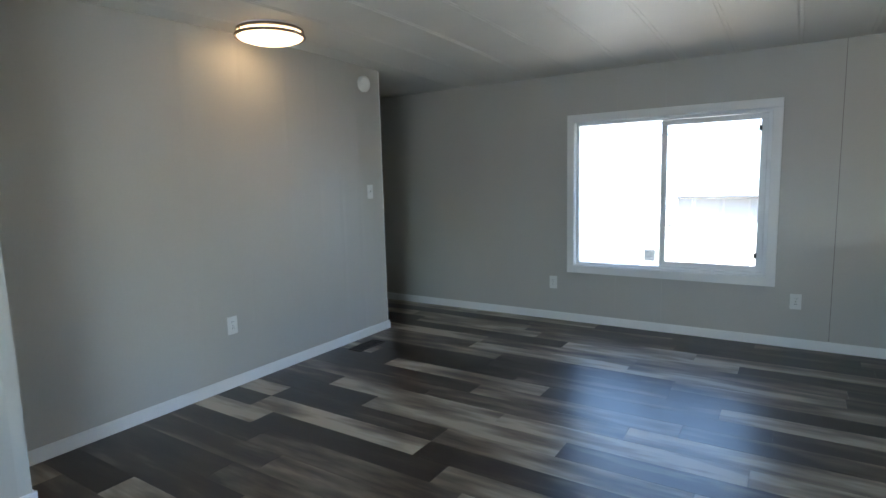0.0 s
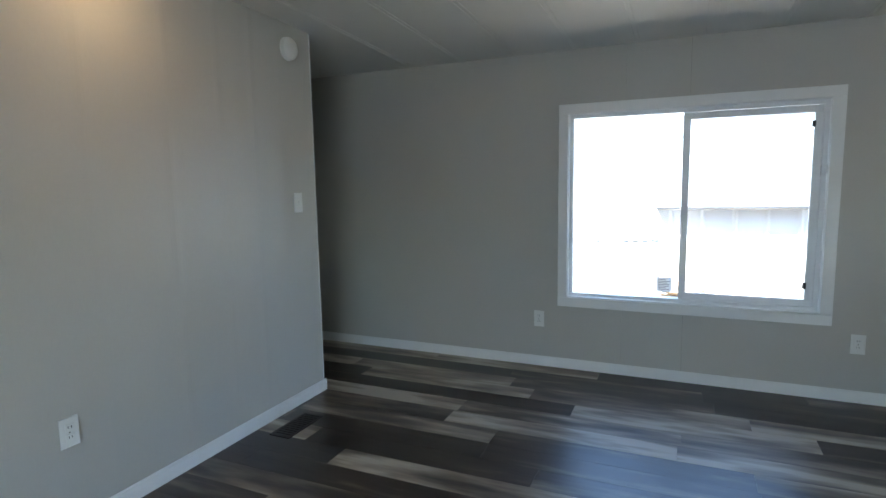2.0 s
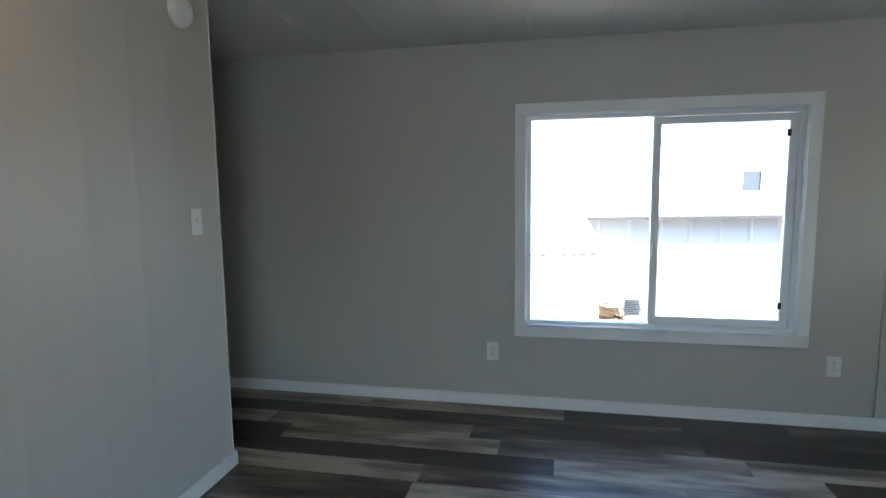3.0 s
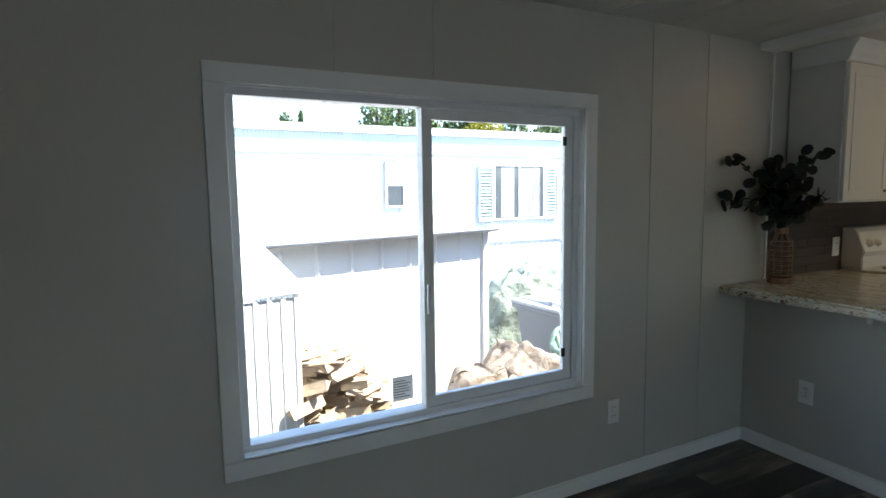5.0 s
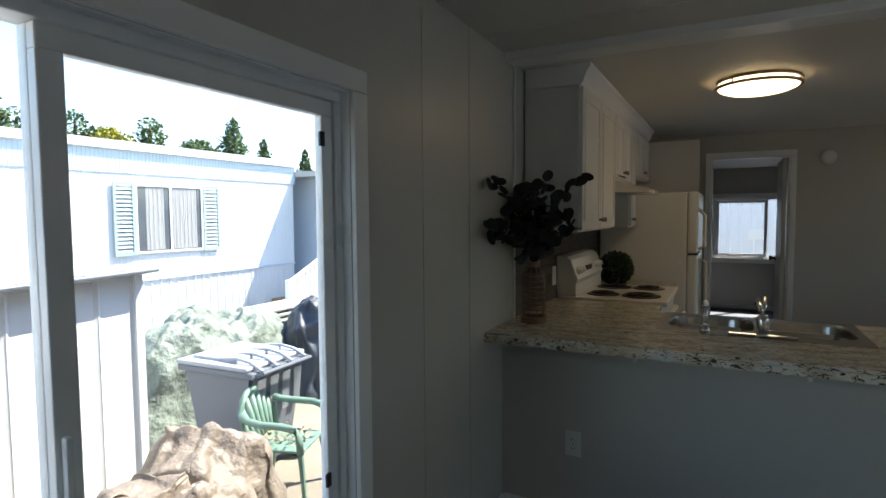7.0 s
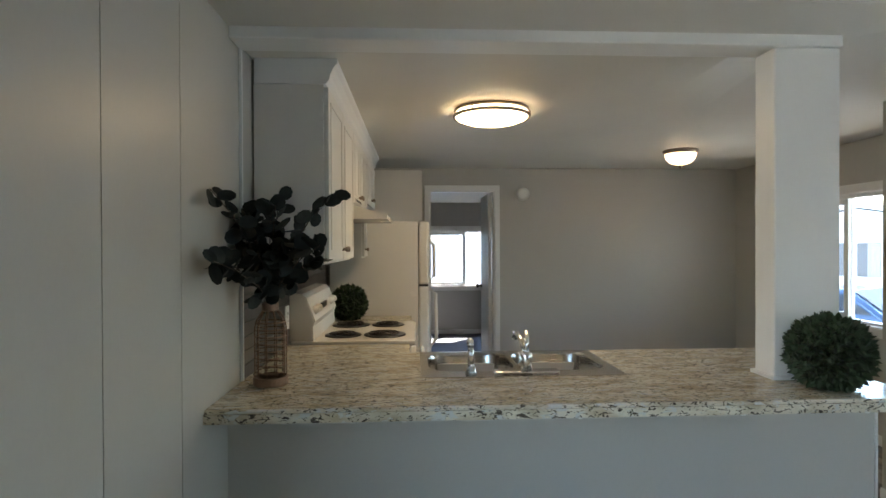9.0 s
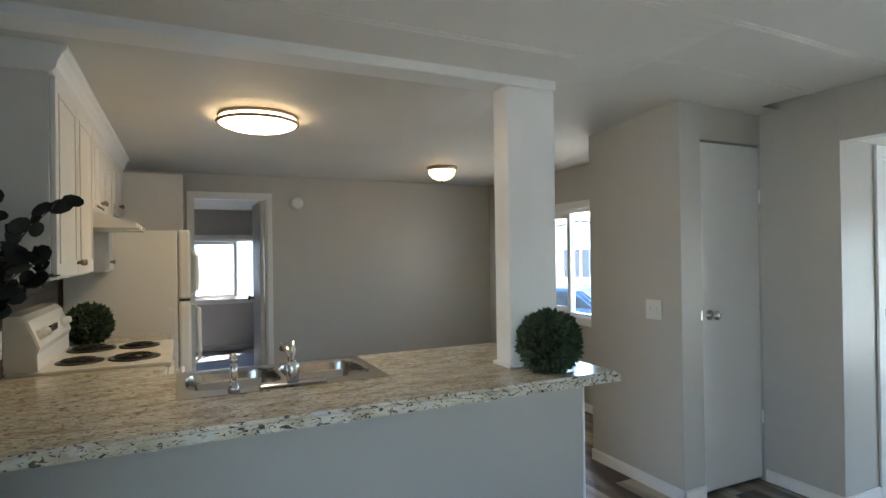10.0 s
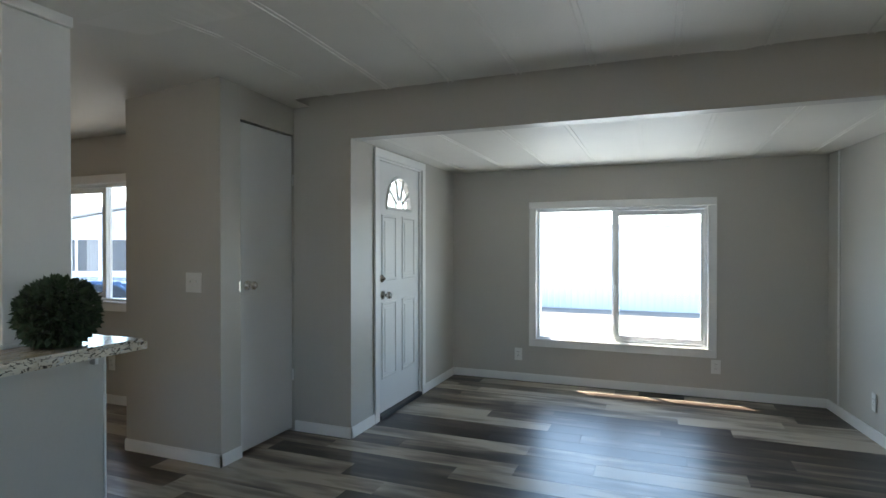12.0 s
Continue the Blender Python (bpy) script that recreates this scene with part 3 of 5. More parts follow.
g = part("pane", bm, M_GLASS, door_1)
g.visible_shadow = False
for (ya, yb), (za, zb) in ((a, b) for a in ((-5.005, -4.755), (-4.655, -4.405)) for b in ((0.28, 0.86), (1.02, 1.52))):
    bm = B()
    for w_, h_ in ((0.0, 0.012),):
        plate(bm, 0, ya, yb, za, zb, DX0 - 0.007, DX0 + 0.001, [(ya + 0.022, yb - 0.022, za + 0.022, zb - 0.022)])
    bmesh.ops.bevel(bm, geom=[e for e in bm.edges if all(abs(v.co.x - DX0 + 0.007) < 1e-4 for v in e.verts)], offset=0.004, segments=1, affect="EDGES")
    box(bm, DX0 - 0.005, DX0 + 0.001, ya + 0.05, yb - 0.05, za + 0.05, zb - 0.05, 0.002)
    part("raised_panel", bm, M_DOOR, door_1)
part("threshold", box(B(), -0.285, -0.17, -5.08, -4.33, 0.0, 0.03, 0.004), M_SLOT, door_1, "dark metal threshold")
turn_x = pose(0, 0, 0, 0, -90, 0)
kn = part("door_handle", lathe(B(), [(0, 0), (0.032, 0.0), (0.032, 0.008), (0.012, 0.014), (0.012, 0.035), (0.026, 0.045), (0.029, 0.06), (0.02, 0.072), (0, 0.074)], (DX0, -4.42, 0.915), 24, turn_x), M_STEEL, door_1, "satin nickel knob", True)
part("deadbolt", lathe(B(), [(0, 0), (0.03, 0), (0.028, 0.01), (0.012, 0.014), (0.01, 0.03), (0, 0.031)], (DX0, -4.405, 1.04), 24, turn_x), M_STEEL, door_1, "satin nickel deadbolt", True)
structure("jamb", plate(B(), 0, -5.1, -4.31, 0, 1.935, -0.264, -0.17, [(-5.082, -4.328, 0, 1.92)]), M_TRIM, "white door jamb", "trim")

# closet door
door_2 = tagged(thing("door_2", "closed flush white closet door", "door"), kind="structure")
part("door_leaf", box(B(), 0.198, 0.23, -3.918, -3.412, 0.02, 2.043, 0.003), M_DOOR, door_2)
part("door_handle", lathe(B(), [(0, 0), (0.03, 0.0), (0.03, 0.008), (0.011, 0.014), (0.011, 0.03), (0.026, 0.042), (0.027, 0.056), (0.018, 0.066), (0, 0.068)], (0.198, -3.47, 1.04), 24, turn_x), M_STEEL, door_2, "satin nickel knob", True)
part("strike", box(B(), 0.186, 0.19, -3.40, -3.387, 1.01, 1.07), M_STEEL, door_2)
for z in (0.35, 1.7):
    part("hinge", tube(B(), [(0.192, -3.921, z), (0.192, -3.921, z + 0.08)], 0.006, 8), M_TRIM, door_2)

# bedroom doorway and its open door
door_3 = tagged(thing("door_3", "white bedroom door standing open", "door"), kind="structure")
casing_set(door_3, 0, 3.499, -1, -1.45, -0.80, 1.965, 0.05)
part("door_leaf", box(B(), 3.61, 4.24, -1.435, -1.40, 0.01, 1.95, 0.003), M_DOOR, door_3)
part("door_handle", lathe(B(), [(0, 0), (0.03, 0), (0.012, 0.012), (0.012, 0.03), (0.027, 0.045), (0.02, 0.06), (0, 0.062)], (4.17, -1.40, 0.97), 20, pose(0, 0, 0, -90, 0, 0)), M_BLACK, door_3, "dark knob", True)
structure("jamb", plate(B(), 0, -1.45, -0.80, 0, 1.965, 3.501, 3.605, [(-1.436, -0.814, 0, 1.951)]), M_TRIM, "white doorway lining", "trim")
carpet = structure("carpet", box(B(), 3.6, 6.8, -3.93, 0.0, 0.0005, 0.006), M_CARPET, "grey-blue bedroom flooring", "floor")
trim_corner = structure("trim", box(B(), 0.142, 0.152, -0.012, -0.001, 0.912, 2.17), M_TRIM, "narrow trim where panelling meets the backsplash", "trim")
trim_end = structure("trim", box(B(), -4.192, -4.086, -0.9845, -0.979, 0.067, 2.26, 0.002), M_TRIM, "pale corner trim at the wall's end", "trim")
# white strip paints in the bright reflection along the wall joint
trim_corner2 = structure("trim", box(B(), -3.452, -3.444, -5.72, -5.695, 0.08, 2.005), M_TRIM, "white strip standing for the sheen along an alcove wall seam", "trim")


# ---- breakfast bar and kitchen ----
bar_wall = structure("wall_bar", box(B(), 0.0, 0.1, -2.37, 0.0, 0.0, 0.866), M_WALL, "grey painted half wall under the breakfast bar")
structure("trim", box(B(), -0.004, 0.104, -2.382, -2.371, 0.0, 0.866, 0.003), M_TRIM, "pale end board of the half wall", "trim")
post = structure("post", box(B(), 0.045, 0.165, -2.27, -2.015, 0.912, 2.164, 0.004), M_TRIM, "white painted post standing on the bar", "post")
structure("trim", plate(B(), 2, 0.033, 0.177, -2.282, -2.003, 0.9112, 0.925, [(0.0445, 0.1655, -2.2705, -2.0145)]), M_TRIM, "small white shoe moulding round the post", "trim")

SINK = (0.165, 0.645, -1.475, -0.695)
bm = plate(B(), 2, -0.23, 0.67, -2.39, -0.002, 0.868, 0.91, [SINK])
bmesh.ops.bevel(bm, geom=[e for e in bm.edges if all(abs(v.co.z - 0.91) < 1e-5 and (v.co.x < -0.225 or v.co.y < -2.385) for v in e.verts)], offset=0.012, segments=3, affect="EDGES")
worktop = tagged(part("worktop", bm, M_TOP), "speckled cream and grey laminate breakfast bar top", "countertop")
worktop2 = tagged(part("worktop", box(B(), 0.671, 0.905, -0.63, -0.002, 0.868, 0.91, 0.004), M_TOP), "speckled laminate worktop beside the stove", "countertop")
worktop3 = tagged(part("worktop", box(B(), 1.685, 2.06, -0.63, -0.002, 0.868, 0.91, 0.004), M_TOP), "speckled laminate worktop between stove and refrigerator", "countertop")
for k, y in enumerate((-0.62, -1.25, -1.85, -2.32)):
    bk = thing("bracket", "small white clip under the bar top", "bracket", group="bar top clips")
    part("plate", box(B(), -0.03, -0.001, y - 0.008, y + 0.008, 0.80, 0.867, 0.002), M_PLATE, bk)


def cabinet(name, x0, x1, y0, y1, z0, z1, label, doors, front=-1, knob_low=True, group=""):
    """A box with framed doors on its -y or +x side."""
    c = thing(name, label, "cabinet", group=group)
    part("body", box(B(), x0, x1, y0 + 0.02, y1, z0, z1, 0.002), M_CAB, c)
    wd = (x1 - x0) / doors
    for k in range(doors):
        a, b = x0 + k * wd + 0.006, x0 + (k + 1) * wd - 0.006
        bm = box(B(), a, b, y0, y0 + 0.019, z0 + 0.01, z1 - 0.01, 0.003)
        if b - a > 0.16 and z1 - z0 > 0.2:
            plate(bm, 1, a + 0.045, b - 0.045, z0 + 0.06, z1 - 0.06, y0 - 0.004, y0 + 0.001, [(a + 0.057, b - 0.057, z0 + 0.072, z1 - 0.072)])
        d = part("door", bm, M_CAB, c)
        kx = b - 0.03 if k % 2 == 0 and doors > 1 else a + 0.03
        kz = z0 + 0.06 if knob_low else z1 - 0.06
        part("handle", lathe(B(), [(0, 0), (0.008, 0), (0.006, 0.012), (0.014, 0.02), (0.012, 0.028), (0, 0.03)], (kx, y0, kz), 14, pose(0, 0, 0, 90, 0, 0)), M_BRONZE, d, "small bronze knob", True)
    return c


cabinet("wall_cabinet", 0.30, 1.19, -0.31, -0.009, 1.345, 2.08, "white wall cabinet with two framed doors", 2)
cabinet("wall_cabinet", 1.20, 1.84, -0.31, -0.009, 1.66, 2.08, "short white wall cabinet over the range hood", 2)
cabinet("wall_cabinet", 1.85, 2.09, -0.31, -0.009, 1.335, 2.08, "narrow white wall cabinet beside the hood", 1)
cabinet("wall_cabinet", 2.10, 2.85, -0.31, -0.009, 1.72, 2.08, "white cabinet over the refrigerator", 2)
cabinet("base_cabinet", 0.671, 0.90, -0.60, -0.009, 0.09, 0.867, "white base cabinet beside the stove", 1, knob_low=False)
cabinet("base_cabinet", 1.69, 2.05, -0.60, -0.009, 0.09, 0.867, "white base cabinet beside the refrigerator", 1, knob_low=False)
sinkcab = thing("sink_cabinet", "white base cabinet under the sink", "cabinet")
part("side_panel", box(B(), 0.105, 0.62, -2.37, -2.35, 0.0, 0.866), M_CAB, sinkcab)
part("front_panel", box(B(), 0.60, 0.62, -2.349, -0.64, 0.09, 0.866), M_CAB, sinkcab)
# soffit and crown over the cabinets
bm = B()
prof = [(-0.300, 2.081), (-0.314, 2.10), (-0.318, 2.12), (-0.332, 2.15), (-0.346, 2.165), (-0.346, 2.184), (-0.012, 2.184), (-0.012, 2.081)]
e0 = [bm.verts.new((0.298, y, z)) for y, z in prof]
e1 = [bm.verts.new((2.85, y, z)) for y, z in prof]
for k in range(len(prof)):
    bm.faces.new((e0[k], e0[(k + 1) % len(prof)], e1[(k + 1) % len(prof)], e1[k]))
bm.faces.new(e0[::-1])
bm.faces.new(e1)
structure("crown", bm, M_TRIM, "white crown moulding over the wall cabinets", "trim")
tall = tagged(part("tall_panel", box(B(), 2.87, 2.90, -0.72, -0.009, 0.0, 2.08, 0.002), M_CAB), "white panel beside the refrigerator", "panel")

# backsplash boards
splash = tagged(thing("backsplash", "dark brown horizontal plank backsplash", "backsplash"), kind="structure")
h = 0.054
for k in range(8):
    x = 0.153
    z = 0.912 + h * k
    cuts = [0.153, 0.55 + 0.37 * ((k * 5) % 3) / 2, 1.25 + 0.25 * ((k * 7) % 4) / 3, 2.09]
    for a, b in zip(cuts, cuts[1:]):
        part("tile", box(B(), a + 0.0015, b - 0.0015, -0.009, -0.001, z + 0.002, z + h - 0.002, 0.0015), M_SPLASH, splash)
part("edge_trim", box(B(), 0.1525, 2.09, -0.0008, -0.0002, 0.912, 1.345), M_SLOT, splash)

# sink with two bowls
sink = thing("sink", "stainless steel double bowl sink set in the bar top", "sink", (0.405, -1.085, 0.91))


BX, BA, BB = 0.03, 0.195, 0.182


def bowl_edge(a, t=1.0):
    """Reach of the rounded bowl outline along the direction a."""
    return t / ((abs(math.cos(a)) / BA) ** 4 + (abs(math.sin(a)) / BB) ** 4) ** 0.25


def bowl(cy):
    bm = B()
    rows = []
    for t, z in ((1.0, 0.005), (0.985, 0.0), (0.965, -0.012), (0.93, -0.11), (0.89, -0.145), (0.80, -0.162), (0.4, -0.168), (0.1, -0.17)):
        ring = []
        for k in range(48):
            a = 2 * math.pi * k / 48
            r = bowl_edge(a, t)
            ring.append(bm.verts.new((BX + r * math.cos(a), cy + r * math.sin(a), z)))
        rows.append(ring)
    for u, v in zip(rows, rows[1:]):
        for k in range(48):
            bm.faces.new((u[k], u[(k + 1) % 48], v[(k + 1) % 48], v[k]))
    bm.faces.new(rows[-1])
    bmesh.ops.recalc_face_normals(bm, faces=bm.faces)
    return bm


bm = B()
for cy in (0.19, -0.19):
    part("bowl", bowl(cy), M_STEEL, sink, smooth=True)
    part("drain", lathe(B(), [(0, 0), (0.04, 0), (0.042, 0.003), (0, 0.004)], (0.03, cy, -0.169), 20), M_CHROME, sink)
# rim around the bowls, as strips between rounded openings and the edge
def rim(cy, y0, y1):
    n = 48
    inner, outer = [], []
    for k in range(n):
        a = 2 * math.pi * k / n
        c_, s_ = math.cos(a), math.sin(a)
        r = bowl_edge(a)
        inner.append((BX + r * c_, cy + r * s_))
        reach = min((0.255 - BX if c_ > 0 else 0.255 + BX) / max(1e-6, abs(c_)), (y1 - cy if s_ > 0 else cy - y0) / max(1e-6, abs(s_)))
        outer.append((BX + reach * c_, cy + reach * s_))
    vi = [bm.verts.new((*q, 0.005)) for q in inner]
    vo = [bm.verts.new((*q, 0.004)) for q in outer]
    vd = [bm.verts.new((*q, 0.0005)) for q in outer]
    for k in range(n):
        j = (k + 1) % n
        bm.faces.new((vi[k], vi[j], vo[j], vo[k]))
        bm.faces.new((vo[k], vo[j], vd[j], vd[k]))


rim(0.19, 0.0, 0.405)
rim(-0.19, -0.405, 0.0)
bmesh.ops.recalc_face_normals(bm, faces=bm.faces)
part("rim", bm, M_STEEL, sink)
faucet = thing("faucet", "chrome kitchen faucet with a single lever", "faucet", (0.20, -1.10, 0.914))
part("base_plate", box(B(), -0.028, 0.028, -0.13, 0.13, 0.0, 0.012, 0.005), M_CHROME, faucet)
part("body", lathe(B(), [(0, 0.012), (0.024, 0.012), (0.022, 0.05), (0.024, 0.07), (0.02, 0.085), (0, 0.09)], seg=20), M_CHROME, faucet, smooth=True)
part("spout", tube(B(), [(0, 0, 0.07), (0.05, 0.005, 0.11), (0.12, 0.01, 0.135), (0.17, 0.012, 0.13), (0.185, 0.012, 0.11)], 0.013, 12), M_CHROME, faucet, smooth=True)
part("lever", tube(B(), [(0, 0, 0.088), (0.01, -0.005, 0.125), (0.04, -0.01, 0.16)], 0.011, 10, 0.008), M_CHROME, faucet, smooth=True)
spray = thing("side_sprayer", "chrome side sprayer standing in its holder", "sprayer", (0.20, -0.88, 0.914))
part("holder", lathe(B(), [(0, 0), (0.024, 0), (0.02, 0.012), (0.016, 0.03), (0, 0.03)], seg=18), M_CHROME, spray, smooth=True)
part("handle", tube(B(), [(0, 0, 0.03), (0, 0, 0.085), (0.012, 0, 0.11)], 0.014, 12, 0.012), M_CHROME, spray, smooth=True)
part("nozzle", tube(B(), [(0.0, 0, 0.11), (0.03, 0, 0.125), (0.05, 0, 0.118)], 0.014, 12), M_CHROME, spray, smooth=True)

# stove
stove = thing("stove", "white electric coil stove with a curved control panel", "stove", (0.915, -0.66, 0.0))
part("body", box(B(), 0.0, 0.76, 0.03, 0.645, 0.03, 0.895, 0.006), M_ENAMEL, stove)
part("cooktop", box(B(), -0.002, 0.762, 0.0, 0.65, 0.896, 0.925, 0.01), M_ENAMEL, stove)
od = part("oven_door", box(B(), 0.01, 0.75, -0.005, 0.028, 0.22, 0.80, 0.006), M_ENAMEL, stove)
part("oven_window", box(B(), 0.16, 0.6, -0.009, -0.004, 0.38, 0.65, 0.002), M_BLACK, od)
part("handle", tube(B(), [(0.08, -0.003, 0.75), (0.08, -0.045, 0.76), (0.68, -0.045, 0.76), (0.68, -0.003, 0.75)], 0.012, 10), M_ENAMEL, od)
part("drawer", box(B(), 0.01, 0.75, -0.002, 0.028, 0.04, 0.20, 0.006), M_ENAMEL, stove)
bm = B()
prof = [(0.655, 0.926), (0.53, 0.926), (0.532, 1.0), (0.52, 1.03), (0.545, 1.10), (0.565, 1.15), (0.59, 1.172), (0.655, 1.176)]
e0, e1 = [bm.verts.new((0.0, y, z)) for y, z in prof], [bm.verts.new((0.76, y, z)) for y, z in prof]
for k in range(len(prof)):
    bm.faces.new((e0[k], e0[(k + 1) % len(prof)], e1[(k + 1) % len(prof)], e1[k]))
bm.faces.new(e0[::-1])
bm.faces.new(e1)
bmesh.ops.recalc_face_normals(bm, faces=bm.faces)
bmesh.ops.bevel(bm, geom=[e for e in bm.edges if len({round(v.co.x, 3) for v in e.verts}) == 1], offset=0.006, segments=2, affect="EDGES")
panel = part("control_panel", bm, M_ENAMEL, stove)
part("display", box(B(), 0.30, 0.46, 0.532, 0.56, 1.06, 1.095), M_BLACK, panel)
kt = pose(0, 0, 0, 75, 0, 0)
for x in (0.07, 0.17, 0.59, 0.69):
    part("knob", lathe(B(), [(0, 0), (0.025, 0), (0.022, 0.012), (0.014, 0.03), (0, 0.032)], (x, 0.538, 1.08), 18, kt), M_ENAMEL, panel)
for x, y, r in ((0.19, 0.17, 0.10), (0.57, 0.17, 0.085), (0.19, 0.40, 0.085), (0.57, 0.40, 0.10)):
    bu = part("drip_pan", lathe(B(), [(0, 0.926), (r * 0.5, 0.926), (r, 0.930), (r + 0.014, 0.932), (r + 0.016, 0.926)], (x, y, 0), 28), M_BLACK, stove, "dark drip pan", True)
    pts = [(x + (0.02 + (r - 0.03) * k / 60) * math.cos(k * 0.36), y + (0.02 + (r - 0.03) * k / 60) * math.sin(k * 0.36), 0.938) for k in range(61)]
    part("coil", tube(B(), pts, 0.0045, 6), M_VENT, bu)

# hood
hood = thing("range_hood", "white under-cabinet range hood", "range hood", (1.20, 0, 0))
bm = B()
prof = [(-0.01, 1.655), (-0.30, 1.655), (-0.50, 1.60), (-0.50, 1.575), (-0.01, 1.575)]
e0, e1 = [bm.verts.new((0.003, y, z)) for y, z in prof], [bm.verts.new((0.64, y, z)) for y, z in prof]
for k in range(len(prof)):
    bm.faces.new((e0[k], e0[(k + 1) % len(prof)], e1[(k + 1) % len(prof)], e1[k]))
bm.faces.new(e0[::-1])
bm.faces.new(e1)
bmesh.ops.recalc_face_normals(bm, faces=bm.faces)
part("body", bm, M_ENAMEL, hood)
gr = part("grille", box(B(), 0.06, 0.36, -0.318, -0.305, 1.675, 1.70, 0.002), M_CAB, hood)
for k in range(8):
    part("slot", box(B(), 0.07 + 0.036 * k, 0.095 + 0.036 * k, -0.3195, -0.3175, 1.681, 1.694), M_INK, hood)

# refrigerator
fr = thing("refrigerator", "white two-door top-freezer refrigerator", "refrigerator", (2.11, 0, 0))
part("body", box(B(), 0.0, 0.73, -0.68, -0.03, 0.02, 1.60, 0.008), M_ENAMEL, fr)
fd = part("freezer_door", box(B(), 0.0, 0.73, -0.76, -0.684, 1.13, 1.602, 0.018), M_ENAMEL, fr)
md = part("main_door", box(B(), 0.0, 0.73, -0.76, -0.684, 0.09, 1.12, 0.018), M_ENAMEL, fr)
part("handle", tube(B(), [(0.06, -0.755, 1.16), (0.06, -0.80, 1.19), (0.06, -0.80, 1.42), (0.06, -0.755, 1.47)], 0.014, 10), M_ENAMEL, fd)
part("handle", tube(B(), [(0.06, -0.755, 1.10), (0.06, -0.81, 1.06), (0.06, -0.815, 0.72), (0.06, -0.755, 0.64)], 0.014, 10), M_ENAMEL, md)
part("hinge", box(B(), 0.0, 0.08, -0.755, -0.69, 1.118, 1.132), M_SLOT, fr)
part("kick_plate", box(B(), 0.02, 0.71, -0.70, -0.683, 0.0, 0.08), M_SLOT, fr)


# ---- lamps ----
def flush_light(x, y, z, r, label, rings=True, lit=None):
    """A round flush ceiling light, hung from z."""
    f = thing("ceiling_light", label, "ceiling light", (x, y, z))
    if rings:
        part("canopy", lathe(B(), [(0, 0.03), (r * 0.86, 0.03), (r * 0.9, -0.006), (0, -0.006)], seg=40), M_TRIM, f)
        for zz, rr in ((-0.004, 0.96), (-0.036, 1.0)):
            part("ring", lathe(B(), [(r * rr - 0.012, zz), (r * rr, zz), (r * rr + 0.003, zz - 0.008), (r * rr, zz - 0.016), (r * rr - 0.012, zz - 0.016), (r * rr - 0.012, zz)], seg=48), M_BRONZE, f, "bronze ring", True)
        for k in range(3):
            a = 2.1 * k + 0.4
            part("strut", tube(B(), [(r * 0.985 * math.cos(a), r * 0.985 * math.sin(a), -0.012), (r * 0.985 * math.cos(a), r * 0.985 * math.sin(a), -0.045)], 0.005, 6), M_BRONZE, f)
        part("shade", lathe(B(), [(r * 0.91, -0.008), (r * 0.93, -0.045), (r * 0.9, -0.056), (r * 0.7, -0.072), (r * 0.4, -0.082), (0, -0.085)], seg=40), lit or M_LAMP, f, "lit white diffuser", True)
    else:
        part("ring", lathe(B(), [(0, 0), (r, 0), (r * 1.02, -0.012), (r * 0.92, -0.03), (0, -0.03)], seg=32), M_BRONZE, f, "bronze pan", True)
        part("shade", lathe(B(), [(r * 0.9, -0.03), (r * 0.84, -0.065), (r * 0.6, -0.10), (r * 0.25, -0.118), (0, -0.122)], seg=32), lit or M_LAMP, f, "lit glass bowl", True)
        part("finial", lathe(B(), [(0.012, -0.118), (0.014, -0.13), (0.006, -0.145), (0, -0.147)], seg=12), M_BRONZE, f, "", True)
    return f


flush_light(-3.80, -2.38, ceiling_z(-2.38) - 0.012, 0.212, "round bronze-ringed flush light, lit, near the wall", lit=M_LAMP_LOW)
flush_light(1.10, -1.09, 2.184, 0.215, "round bronze-ringed flush light, lit, in the kitchen")
flush_light(2.40, -2.81, 2.184, 0.135, "small lit bowl light over the dining area", rings=False, lit=M_LAMP_LOW)


# ---- wall fittings ----
def wall_fitting(name, label, category, x, y, z, face, w, hgt, kind_, group=""):
    """Faces: n, s, e, w: the side to which the fitting looks. Built looking to -y, then turned."""
    f = thing(name, label, category, (x, y, z), group)
    f.rotation_euler = (0, 0, {"s": 0, "e": radians(90), "n": radians(180), "w": radians(-90)}[face])
    part("plate", box(B(), -w / 2, w / 2, -0.007, -0.001, -hgt / 2, hgt / 2, 0.0025), M_PLATE, f)
    if kind_ == "outlet":
        for zz in (-0.02, 0.02):
            rc = part("socket", box(B(), -0.017, 0.017, -0.0095, -0.0068, zz - 0.014, zz + 0.014, 0.0012), M_PLATE, f)
            for xx in (-0.006, 0.006):
                part("slot", box(B(), xx - 0.0012, xx + 0.0012, -0.0102, -0.0094, zz - 0.003, zz + 0.006), M_SLOT, rc)
        part("screw", lathe(B(), [(0, 0), (0.003, 0), (0, 0.001)], (0, -0.007, 0), 8, pose(0, 0, 0, 90, 0, 0)), M_STEEL, f)
    else:
        for xx in ((0,) if w < 0.1 else (-0.023, 0.023)):
            part("toggle", box(B(), xx - 0.005, xx + 0.005, -0.017, -0.0068, -0.004, 0.014, 0.002), M_PLATE, f)
    return f


